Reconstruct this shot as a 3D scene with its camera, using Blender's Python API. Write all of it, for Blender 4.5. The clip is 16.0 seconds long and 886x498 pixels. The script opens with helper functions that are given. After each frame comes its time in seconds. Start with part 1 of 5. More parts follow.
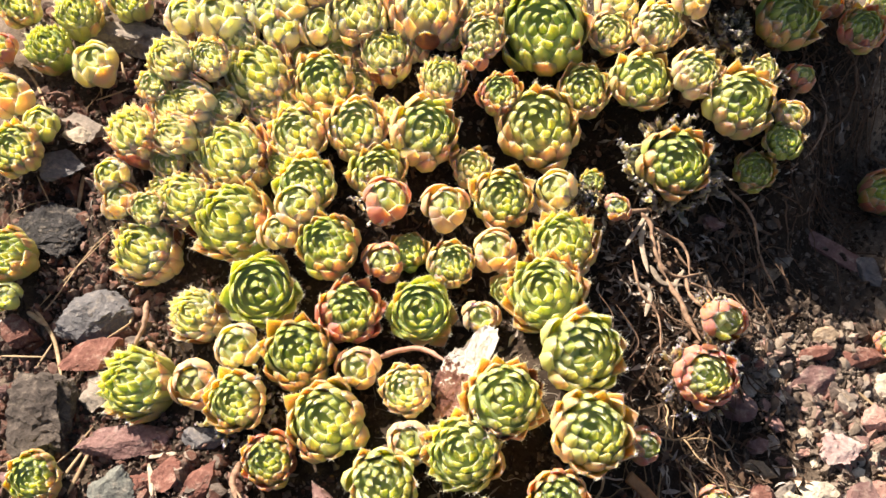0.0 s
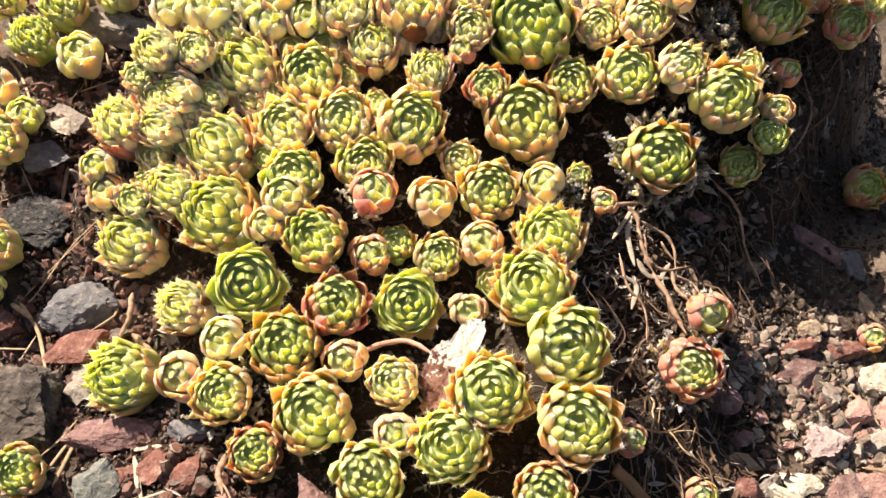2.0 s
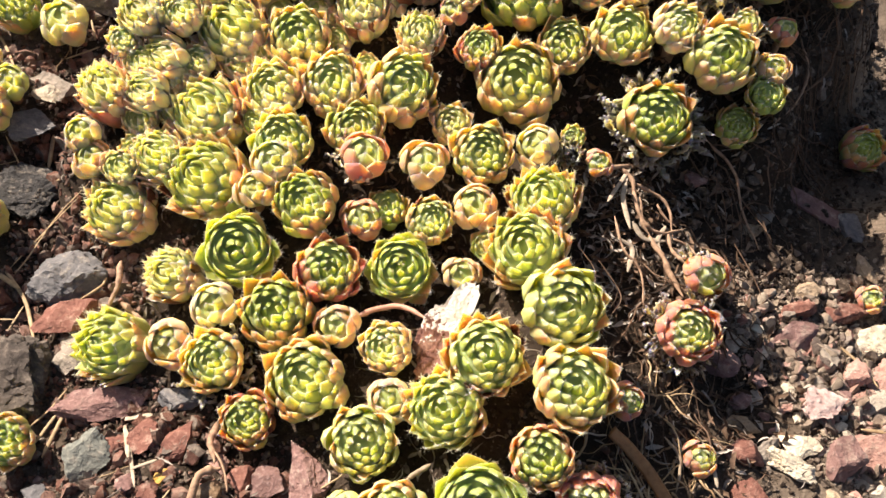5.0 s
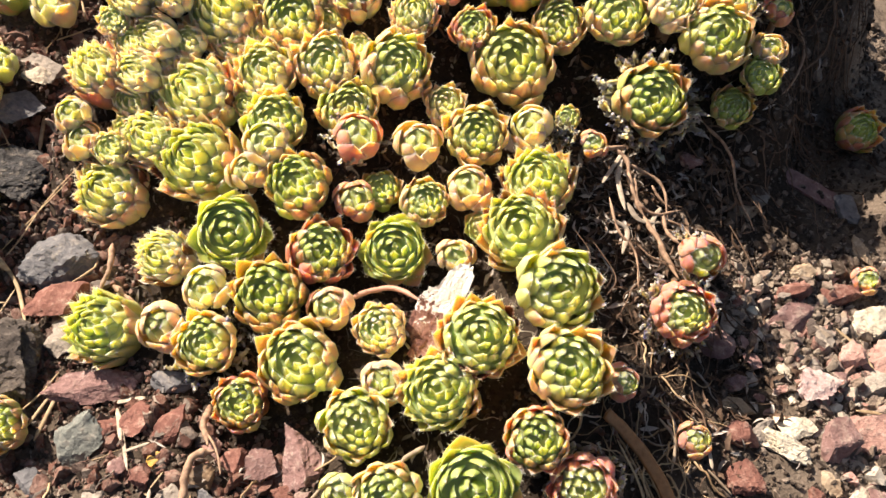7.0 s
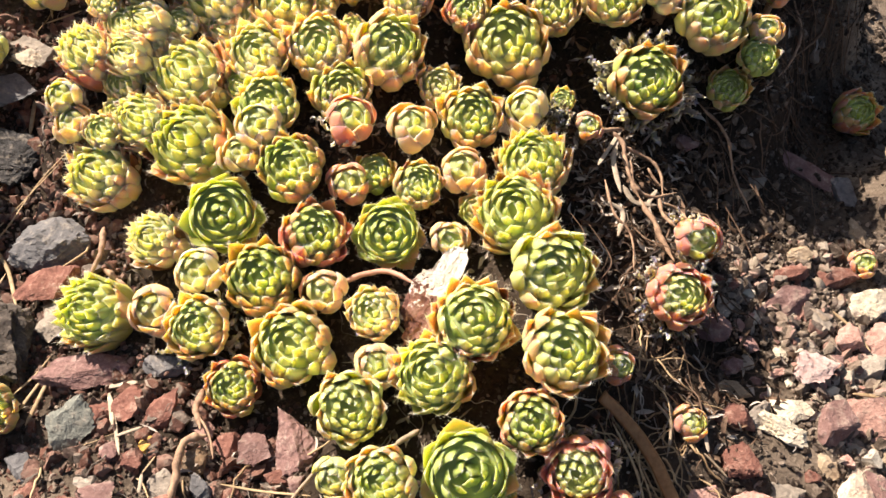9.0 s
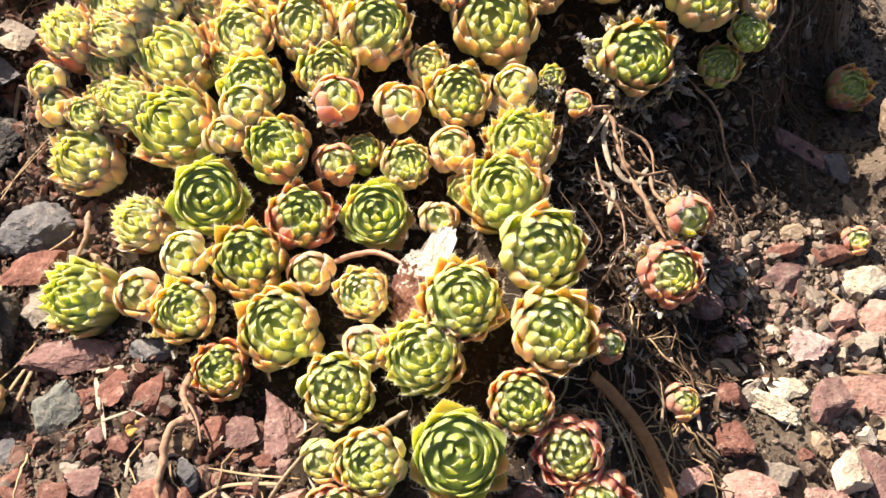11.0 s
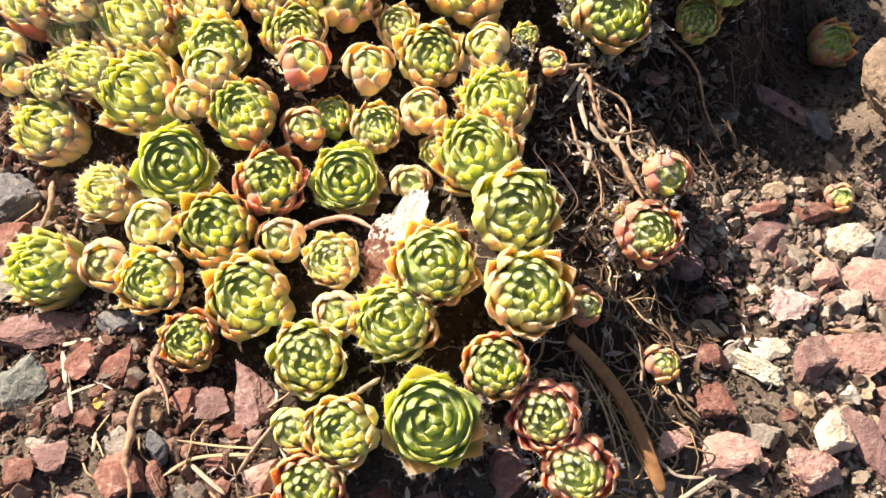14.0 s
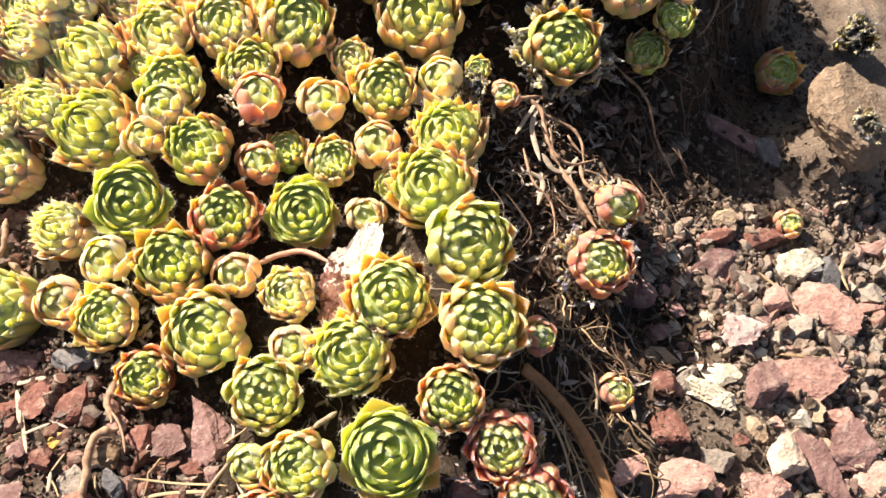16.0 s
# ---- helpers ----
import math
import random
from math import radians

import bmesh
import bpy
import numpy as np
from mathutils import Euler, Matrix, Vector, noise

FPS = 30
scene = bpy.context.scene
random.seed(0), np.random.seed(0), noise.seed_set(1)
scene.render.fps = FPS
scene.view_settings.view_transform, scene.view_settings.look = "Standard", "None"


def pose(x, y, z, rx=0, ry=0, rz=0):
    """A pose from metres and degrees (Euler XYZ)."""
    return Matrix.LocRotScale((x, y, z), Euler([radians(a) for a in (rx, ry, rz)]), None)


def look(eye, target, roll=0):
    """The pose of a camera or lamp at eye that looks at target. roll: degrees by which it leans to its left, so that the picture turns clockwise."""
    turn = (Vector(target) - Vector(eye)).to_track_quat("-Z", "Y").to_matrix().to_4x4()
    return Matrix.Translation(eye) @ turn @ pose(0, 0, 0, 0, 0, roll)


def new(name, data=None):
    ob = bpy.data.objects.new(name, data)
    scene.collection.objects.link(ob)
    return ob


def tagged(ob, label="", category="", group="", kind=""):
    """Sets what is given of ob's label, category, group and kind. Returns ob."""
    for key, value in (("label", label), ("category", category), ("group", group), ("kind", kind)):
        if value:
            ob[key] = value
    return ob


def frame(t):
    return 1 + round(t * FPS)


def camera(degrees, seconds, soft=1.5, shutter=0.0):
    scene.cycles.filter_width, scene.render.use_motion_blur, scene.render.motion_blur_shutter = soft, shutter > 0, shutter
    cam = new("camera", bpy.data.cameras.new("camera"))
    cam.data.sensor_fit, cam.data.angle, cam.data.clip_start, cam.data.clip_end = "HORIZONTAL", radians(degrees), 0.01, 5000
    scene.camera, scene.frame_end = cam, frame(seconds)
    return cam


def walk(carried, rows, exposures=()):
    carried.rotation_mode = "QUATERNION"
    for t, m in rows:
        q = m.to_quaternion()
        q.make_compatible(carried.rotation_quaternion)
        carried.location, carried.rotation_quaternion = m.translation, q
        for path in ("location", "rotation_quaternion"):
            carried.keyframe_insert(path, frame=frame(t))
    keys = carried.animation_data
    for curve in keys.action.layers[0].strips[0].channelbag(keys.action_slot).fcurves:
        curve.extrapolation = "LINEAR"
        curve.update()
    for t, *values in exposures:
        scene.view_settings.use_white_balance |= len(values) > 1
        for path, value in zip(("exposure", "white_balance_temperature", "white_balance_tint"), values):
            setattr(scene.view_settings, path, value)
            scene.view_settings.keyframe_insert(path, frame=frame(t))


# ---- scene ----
# camera: held in the hand about 0.35 m from the plants, looking down
cam = camera(45.4, 16.0)
PATH = [
    (0, (0.00099, 0.03480, 0.34358), (0.00118, 0.20000, 0.02372), -0.02),
    (0.5, (0.00242, 0.03508, 0.34252), (0.00352, 0.19945, 0.02223), 0.18),
    (1, (0.00135, 0.03558, 0.34397), (0.00439, 0.19879, 0.02311), 0.89),
    (1.5, (0.00055, 0.03499, 0.34337), (0.00483, 0.19844, 0.02265), 1.34),
    (2, (-0.00008, 0.03426, 0.34299), (0.00565, 0.19790, 0.02238), 1.86),
    (2.5, (0.00034, 0.03417, 0.34053), (0.00667, 0.19709, 0.01956), 1.89),
    (3, (0.00013, 0.03380, 0.33918), (0.00720, 0.19618, 0.01796), 1.86),
    (3.5, (0.00007, 0.03288, 0.33933), (0.00726, 0.19425, 0.01760), 1.97),
    (4, (-0.00000, 0.03247, 0.33848), (0.00734, 0.19246, 0.01607), 1.87),
    (6.5, (0.00084, 0.03186, 0.33409), (0.00969, 0.18588, 0.00882), 2.47),
    (7, (0.00082, 0.03172, 0.33379), (0.01007, 0.18480, 0.00809), 2.49),
    (7.5, (0.00075, 0.03168, 0.33311), (0.01012, 0.18388, 0.00700), 2.53),
    (8, (0.00119, 0.03160, 0.33153), (0.01073, 0.18321, 0.00515), 2.53),
    (8.5, (0.00174, 0.03141, 0.33106), (0.01163, 0.18196, 0.00421), 2.69),
    (9, (0.00170, 0.03104, 0.33054), (0.01196, 0.18076, 0.00330), 2.80),
    (11.5, (0.00577, 0.02998, 0.32518), (0.01642, 0.17473, -0.00427), 2.25),
    (12, (0.00645, 0.02995, 0.32384), (0.01763, 0.17325, -0.00622), 2.29),
    (12.5, (0.00792, 0.02972, 0.32240), (0.01921, 0.17198, -0.00811), 2.19),
    (13, (0.00886, 0.02978, 0.32127), (0.02043, 0.17038, -0.00994), 2.19),
    (13.5, (0.00995, 0.02972, 0.31960), (0.02175, 0.16915, -0.01209), 2.28),
    (14, (0.01158, 0.02940, 0.31825), (0.02355, 0.16796, -0.01380), 2.05),
    (14.5, (0.01222, 0.02982, 0.31762), (0.02496, 0.16706, -0.01495), 2.32),
    (15, (0.01458, 0.03039, 0.31735), (0.02955, 0.16704, -0.01537), 2.88),
    (15.5, (0.01509, 0.02970, 0.32079), (0.03435, 0.16897, -0.01062), 4.19),
    (16, (0.01466, 0.03080, 0.32177), (0.03866, 0.17559, -0.00696), 5.30),
]
walk(cam, [(t, look(eye, target, roll)) for t, eye, target, roll in PATH], [(0, 1.21), (9, 1.22), (12.5, 1.28), (16, 1.35)])

# ---- light: a clear sky and a fairly high sun beyond the plants, to the left ----
SUN = Vector((-0.49, 0.58, 0.555)).normalized()
world = bpy.data.worlds.new("sky")
scene.world = world
world.use_nodes = True
nt = world.node_tree
sky = nt.nodes.new("ShaderNodeTexSky")
sky.sky_type, sky.sun_disc, sky.dust_density, sky.ozone_density = "NISHITA", False, 3.0, 0.4
sky.sun_elevation, sky.sun_rotation = math.asin(SUN.z), math.atan2(SUN.x, SUN.y)
nt.links.new(sky.outputs["Color"], nt.nodes["Background"].inputs["Color"])
nt.nodes["Background"].inputs["Strength"].default_value = 0.045
sun = new("sun", bpy.data.lights.new("sun", "SUN"))
sun.data.energy, sun.data.angle, sun.data.color = 5.0, radians(0.53), (1.0, 0.85, 0.70)
sun.matrix_world = look(SUN * 5, (0, 0, 0))


# ---- materials ----
def material(name, rough=0.8, spec=0.3):
    m = bpy.data.materials.new(name)
    m.use_nodes = True
    b = m.node_tree.nodes["Principled BSDF"]
    b.inputs["Roughness"].default_value = rough
    b.inputs["Specular IOR Level"].default_value = spec
    return m, m.node_tree.nodes, m.node_tree.links, b


def noise_node(n, k, vector, scale, detail=4.0, rough=0.55):
    x = n.new("ShaderNodeTexNoise")
    x.inputs["Scale"].default_value, x.inputs["Detail"].default_value, x.inputs["Roughness"].default_value = scale, detail, rough
    k.new(vector, x.inputs["Vector"])
    return x.outputs["Fac"]


def math_node(n, k, op, a, b, clamp=False):
    x = n.new("ShaderNodeMath")
    x.operation, x.use_clamp = op, clamp
    for socket, value in zip(x.inputs, (a, b)):
        if isinstance(value, (int, float)):
            socket.default_value = value
        else:
            k.new(value, socket)
    return x.outputs[0]


def ramp_node(n, k, fac, stops, smooth=True):
    x = n.new("ShaderNodeValToRGB")
    x.color_ramp.interpolation = "EASE" if smooth else "CONSTANT"
    e = x.color_ramp.elements
    while len(e) < len(stops):
        e.new(0.5)
    for point, (place, colour) in zip(e, stops):
        point.position, point.color = place, (*colour, 1)
    k.new(fac, x.inputs["Fac"])
    return x.outputs["Color"]


def mix_node(n, k, fac, a, b, mode="MIX"):
    x = n.new("ShaderNodeMix")
    x.data_type, x.blend_type = "RGBA", mode
    for socket, value in zip((x.inputs[0], x.inputs[6], x.inputs[7]), (fac, a, b)):
        if isinstance(value, (int, float)):
            socket.default_value = value
        elif isinstance(value, tuple):
            socket.default_value = (*value, 1)
        else:
            k.new(value, socket)
    return x.outputs[2]


def bump_node(n, k, b, height, strength, distance):
    x = n.new("ShaderNodeBump")
    x.inputs["Strength"].default_value, x.inputs["Distance"].default_value = strength, distance
    k.new(height, x.inputs["Height"])
    k.new(x.outputs["Normal"], b.inputs["Normal"])


def leaf_material(name, base, body, tip, start, end, rough=0.40):
    """A fleshy leaf: pale at the foot, its own green, and a flush towards the tip that differs from leaf to leaf."""
    m, n, k, b = material(name, rough, 0.15)
    co, info, cut = n.new("ShaderNodeTexCoord"), n.new("ShaderNodeObjectInfo"), n.new("ShaderNodeSeparateXYZ")
    k.new(co.outputs["UV"], cut.inputs[0])
    shift = n.new("ShaderNodeVectorMath")
    shift.operation = "ADD"
    k.new(co.outputs["Generated"], shift.inputs[0])
    k.new(math_node(n, k, "MULTIPLY", info.outputs["Random"], 37.0), shift.inputs[1])
    blotch = noise_node(n, k, shift.outputs[0], 2.6, 3)
    grain = noise_node(n, k, shift.outputs[0], 26, 3, 0.7)
    along = math_node(n, k, "ADD", cut.outputs["Y"], math_node(n, k, "MULTIPLY", math_node(n, k, "SUBTRACT", blotch, 0.5), 0.55))
    along = math_node(n, k, "ADD", along, math_node(n, k, "MULTIPLY", math_node(n, k, "SUBTRACT", info.outputs["Random"], 0.5), 0.22))
    colour = ramp_node(n, k, along, [(0.12, base), (0.42, body), (start, body), (end, tip)])
    colour = mix_node(n, k, math_node(n, k, "MULTIPLY", grain, 0.35), colour, mix_node(n, k, 1.0, colour, (0.62, 0.66, 0.45), "MULTIPLY"))
    side = math_node(n, k, "ABSOLUTE", math_node(n, k, "SUBTRACT", cut.outputs["X"], 0.5), 0.0)
    margin = ramp_node(n, k, side, [(0.32, (0, 0, 0)), (0.5, (0.30, 0.30, 0.30))])
    colour = mix_node(n, k, margin, colour, mix_node(n, k, 0.6, colour, (0.86, 0.82, 0.55)))
    point = ramp_node(n, k, cut.outputs["Y"], [(0.945, (0, 0, 0)), (0.985, (0.75, 0.75, 0.75))])
    colour = mix_node(n, k, point, colour, mix_node(n, k, 0.7, colour, (0.88, 0.84, 0.66)))
    hsv = n.new("ShaderNodeHueSaturation")
    k.new(math_node(n, k, "ADD", math_node(n, k, "MULTIPLY", info.outputs["Random"], 0.03), 0.485), hsv.inputs["Hue"])
    k.new(math_node(n, k, "ADD", math_node(n, k, "MULTIPLY", info.outputs["Random"], 0.28), 0.83), hsv.inputs["Value"])
    k.new(colour, hsv.inputs["Color"])
    k.new(hsv.outputs["Color"], b.inputs["Base Color"])
    b.inputs["Sheen Weight"].default_value, b.inputs["Sheen Roughness"].default_value = 0.03, 0.35
    b.inputs["Subsurface Weight"].default_value = 1.0
    b.inputs["Subsurface Radius"].default_value = (1.0, 0.85, 0.30)
    b.inputs["Subsurface Scale"].default_value = 0.0040
    k.new(math_node(n, k, "ADD", math_node(n, k, "MULTIPLY", grain, 0.3), rough - 0.15), b.inputs["Roughness"])
    bump_node(n, k, b, noise_node(n, k, shift.outputs[0], 40, 2), 0.35, 0.0004)
    return m


LEAF = {
    "green": leaf_material("green_leaf", (0.48, 0.51, 0.20), (0.40, 0.49, 0.14), (0.46, 0.52, 0.18), 0.72, 1.05),
    "green_flush": leaf_material("flushed_green_leaf", (0.54, 0.54, 0.21), (0.52, 0.51, 0.18), (0.79, 0.37, 0.24), 0.55, 0.98),
    "lime": leaf_material("lime_leaf", (0.66, 0.66, 0.31), (0.61, 0.65, 0.23), (0.67, 0.66, 0.29), 0.70, 1.05),
    "lime_flush": leaf_material("flushed_lime_leaf", (0.72, 0.67, 0.32), (0.71, 0.65, 0.27), (0.88, 0.43, 0.29), 0.55, 0.98),
    "pale": leaf_material("pale_leaf", (0.85, 0.81, 0.50), (0.89, 0.79, 0.41), (0.90, 0.74, 0.47), 0.70, 1.05),
    "pale_flush": leaf_material("flushed_pale_leaf", (0.87, 0.79, 0.49), (0.88, 0.75, 0.43), (0.91, 0.46, 0.34), 0.52, 0.97),
    "blush": leaf_material("blush_leaf", (0.86, 0.74, 0.42), (0.88, 0.67, 0.38), (0.87, 0.42, 0.29), 0.46, 0.94),
    "red": leaf_material("red_leaf", (0.72, 0.56, 0.30), (0.78, 0.43, 0.29), (0.76, 0.27, 0.21), 0.34, 0.92),
    "heart": leaf_material("heart_leaf", (0.38, 0.46, 0.13), (0.38, 0.46, 0.13), (0.42, 0.49, 0.16), 0.7, 1.0),
    "dead": leaf_material("dead_leaf", (0.05, 0.04, 0.033), (0.075, 0.065, 0.058), (0.24, 0.22, 0.20), 0.60, 1.0, 0.75),
    "husk": leaf_material("husk_leaf", (0.14, 0.10, 0.08), (0.30, 0.25, 0.21), (0.58, 0.53, 0.48), 0.45, 1.0, 0.7),
    "brown": leaf_material("brown_leaf", (0.50, 0.36, 0.16), (0.34, 0.15, 0.07), (0.17, 0.07, 0.045), 0.40, 0.85, 0.55),
}

hair_mat, _, _, _b = material("leaf_hair", 0.5, 0.3)
_b.inputs["Base Color"].default_value = (0.85, 0.82, 0.70, 1)
_n, _k = hair_mat.node_tree.nodes, hair_mat.node_tree.links
_glow, _both = _n.new("ShaderNodeBsdfTranslucent"), _n.new("ShaderNodeMixShader")
_glow.inputs["Color"].default_value = (0.9, 0.86, 0.74, 1)
_k.new(_b.outputs[0], _both.inputs[1])
_k.new(_glow.outputs[0], _both.inputs[2])
_k.new(_both.outputs[0], _n["Material Output"].inputs["Surface"])


def rock_material(name, low, mid_colour, high, scale=160.0, rough=0.9, relief=0.55):
    """Broken rock: two sizes of mottling, specks, and a rough skin; each stone a little different."""
    m, n, k, b = material(name, rough, 0.25)
    co, info = n.new("ShaderNodeTexCoord"), n.new("ShaderNodeObjectInfo")
    shift = n.new("ShaderNodeVectorMath")
    shift.operation = "ADD"
    k.new(co.outputs["Object"], shift.inputs[0])
    k.new(math_node(n, k, "MULTIPLY", info.outputs["Random"], 9.0), shift.inputs[1])
    low = tuple(0.6 * a + 0.4 * c for a, c in zip(low, mid_colour))
    high = tuple(0.7 * a + 0.3 * c for a, c in zip(high, mid_colour))
    large, fine = noise_node(n, k, shift.outputs[0], scale, 5, 0.6), noise_node(n, k, shift.outputs[0], scale * 7, 4, 0.7)
    mid = noise_node(n, k, shift.outputs[0], scale * 2.6, 3, 0.6)
    mixed = math_node(n, k, "ADD", math_node(n, k, "MULTIPLY", large, 0.40), math_node(n, k, "MULTIPLY", fine, 0.28))
    colour = ramp_node(n, k, math_node(n, k, "ADD", mixed, math_node(n, k, "MULTIPLY", mid, 0.32)), [(0.38, low), (0.50, mid_colour), (0.63, high)])
    dust = ramp_node(n, k, noise_node(n, k, shift.outputs[0], scale * 1.3, 6, 0.7), [(0.52, (0, 0, 0)), (0.70, (0.42, 0.42, 0.42))])
    colour = mix_node(n, k, dust, colour, (0.42, 0.36, 0.29))
    hsv = n.new("ShaderNodeHueSaturation")
    k.new(math_node(n, k, "ADD", math_node(n, k, "MULTIPLY", info.outputs["Random"], 0.4), 0.8), hsv.inputs["Value"])
    k.new(colour, hsv.inputs["Color"])
    k.new(hsv.outputs["Color"], b.inputs["Base Color"])
    bump_node(n, k, b, math_node(n, k, "ADD", math_node(n, k, "ADD", large, math_node(n, k, "MULTIPLY", mid, 0.8)), math_node(n, k, "MULTIPLY", fine, 0.45)), relief, 0.0024)
    return m


ROCK = {
    "red": rock_material("red_rock", (0.085, 0.036, 0.03), (0.20, 0.092, 0.072), (0.38, 0.22, 0.175)),
    "pink": rock_material("pink_rock", (0.20, 0.105, 0.088), (0.42, 0.25, 0.21), (0.64, 0.48, 0.42)),
    "mauve": rock_material("mauve_rock", (0.11, 0.065, 0.06), (0.22, 0.13, 0.12), (0.40, 0.285, 0.26)),
    "brown": rock_material("brown_rock", (0.10, 0.07, 0.045), (0.24, 0.16, 0.10), (0.42, 0.30, 0.18)),
    "tan": rock_material("tan_rock", (0.17, 0.12, 0.085), (0.34, 0.26, 0.18), (0.52, 0.43, 0.32)),
    "tanrock": rock_material("tan_boulder", (0.15, 0.105, 0.075), (0.25, 0.185, 0.13), (0.36, 0.275, 0.205), 110, 0.9, 0.8),
    "grey": rock_material("grey_rock", (0.15, 0.13, 0.115), (0.30, 0.26, 0.22), (0.48, 0.42, 0.36)),
    "greybrown": rock_material("grey_brown_rock", (0.04, 0.034, 0.03), (0.098, 0.082, 0.072), (0.20, 0.165, 0.14)),
    "slate": rock_material("slate_rock", (0.075, 0.075, 0.08), (0.15, 0.148, 0.155), (0.27, 0.26, 0.26)),
    "slategreen": rock_material("green_grey_rock", (0.09, 0.095, 0.09), (0.19, 0.20, 0.18), (0.34, 0.34, 0.30)),
    "black": rock_material("black_cinder", (0.02, 0.02, 0.022), (0.055, 0.053, 0.055), (0.17, 0.16, 0.155), 220, 0.7, 1.0),
    "pale": rock_material("pale_rock", (0.24, 0.20, 0.17), (0.42, 0.37, 0.32), (0.66, 0.62, 0.55)),
    "cream": rock_material("cream_rock", (0.42, 0.34, 0.24), (0.66, 0.58, 0.45), (0.80, 0.75, 0.64)),
    "creampink": rock_material("cream_pink_rock", (0.42, 0.22, 0.15), (0.58, 0.44, 0.34), (0.78, 0.70, 0.58)),
    "whitepink": rock_material("white_pink_rock", (0.28, 0.15, 0.13), (0.52, 0.38, 0.36), (0.78, 0.72, 0.68)),
    "ochre": rock_material("ochre_flake", (0.40, 0.20, 0.04), (0.58, 0.36, 0.09), (0.70, 0.50, 0.20)),
}


def crusted_material():
    """A red-brown stone with a white crust over its upper part."""
    m, n, k, b = material("white_crusted_rock", 0.9, 0.2)
    co, cut = n.new("ShaderNodeTexCoord"), n.new("ShaderNodeSeparateXYZ")
    k.new(co.outputs["Generated"], cut.inputs[0])
    large, fine = noise_node(n, k, co.outputs["Object"], 170, 5, 0.65), noise_node(n, k, co.outputs["Object"], 900, 4, 0.7)
    rock = ramp_node(n, k, large, [(0.36, (0.13, 0.06, 0.05)), (0.5, (0.27, 0.14, 0.11)), (0.66, (0.42, 0.27, 0.22))])
    edge = math_node(n, k, "ADD", math_node(n, k, "ADD", math_node(n, k, "MULTIPLY", cut.outputs["Y"], 0.8), math_node(n, k, "MULTIPLY", large, 0.9)), math_node(n, k, "MULTIPLY", fine, 0.35))
    white = ramp_node(n, k, edge, [(0.98, (0, 0, 0)), (1.12, (1, 1, 1))])
    k.new(mix_node(n, k, white, rock, mix_node(n, k, fine, (0.62, 0.56, 0.52), (0.88, 0.86, 0.84))), b.inputs["Base Color"])
    bump_node(n, k, b, math_node(n, k, "ADD", large, math_node(n, k, "MULTIPLY", fine, 0.6)), 1.0, 0.0024)
    return m


ROCK["whitered"] = crusted_material()


def dry_material(name, low, high, rough=0.6):
    m, n, k, b = material(name, rough, 0.25)
    co, geo = n.new("ShaderNodeTexCoord"), n.new("ShaderNodeNewGeometry")
    f = noise_node(n, k, co.outputs["Object"], 420, 4, 0.65)
    f = math_node(n, k, "ADD", math_node(n, k, "MULTIPLY", f, 0.7), math_node(n, k, "MULTIPLY", geo.outputs["Random Per Island"], 0.35))
    k.new(ramp_node(n, k, f, [(0.25, low), (0.75, high)]), b.inputs["Base Color"])
    bump_node(n, k, b, f, 0.5, 0.0003)
    return m


DRY = {
    "straw": dry_material("straw", (0.22, 0.14, 0.075), (0.50, 0.38, 0.23)),
    "chaff": dry_material("chaff", (0.20, 0.15, 0.11), (0.52, 0.44, 0.34)),
    "root": dry_material("root_bark", (0.09, 0.048, 0.032), (0.46, 0.31, 0.21), 0.75),
    "stolon": dry_material("stolon", (0.36, 0.17, 0.12), (0.56, 0.32, 0.24), 0.5),
    "stem": dry_material("brown_stem", (0.16, 0.075, 0.03), (0.34, 0.18, 0.08), 0.45),
    "stick": dry_material("dry_stick", (0.13, 0.09, 0.06), (0.40, 0.32, 0.23)),
    "rootlet": dry_material("rootlet", (0.055, 0.034, 0.022), (0.17, 0.11, 0.075), 0.8),
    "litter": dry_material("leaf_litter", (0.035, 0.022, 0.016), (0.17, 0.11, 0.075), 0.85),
    "husk": dry_material("grey_husk", (0.13, 0.105, 0.088), (0.48, 0.43, 0.38), 0.6),
}


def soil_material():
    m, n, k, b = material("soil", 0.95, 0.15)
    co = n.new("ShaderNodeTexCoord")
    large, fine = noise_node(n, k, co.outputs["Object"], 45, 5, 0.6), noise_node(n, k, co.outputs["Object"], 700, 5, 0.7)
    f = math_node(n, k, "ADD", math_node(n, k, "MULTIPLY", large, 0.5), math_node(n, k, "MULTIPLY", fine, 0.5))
    # dark soil near the mat, with the mat's shade put into its colour
    shaded_soil = ramp_node(n, k, f, [(0.33, (0.014, 0.010, 0.007)), (0.5, (0.042, 0.031, 0.023)), (0.74, (0.14, 0.105, 0.08))])
    # soil farther out, paler to carry the sun on the open flat
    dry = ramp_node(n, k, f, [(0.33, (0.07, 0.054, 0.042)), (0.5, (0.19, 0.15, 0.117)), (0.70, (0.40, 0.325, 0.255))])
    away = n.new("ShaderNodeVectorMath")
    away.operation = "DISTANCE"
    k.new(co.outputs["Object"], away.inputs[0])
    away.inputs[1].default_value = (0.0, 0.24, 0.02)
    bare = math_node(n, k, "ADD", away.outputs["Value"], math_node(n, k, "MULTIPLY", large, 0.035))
    k.new(mix_node(n, k, math_node(n, k, "MULTIPLY", math_node(n, k, "SUBTRACT", bare, 0.166), 28.0, True), shaded_soil, dry), b.inputs["Base Color"])
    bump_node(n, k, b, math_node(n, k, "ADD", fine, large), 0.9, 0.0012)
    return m


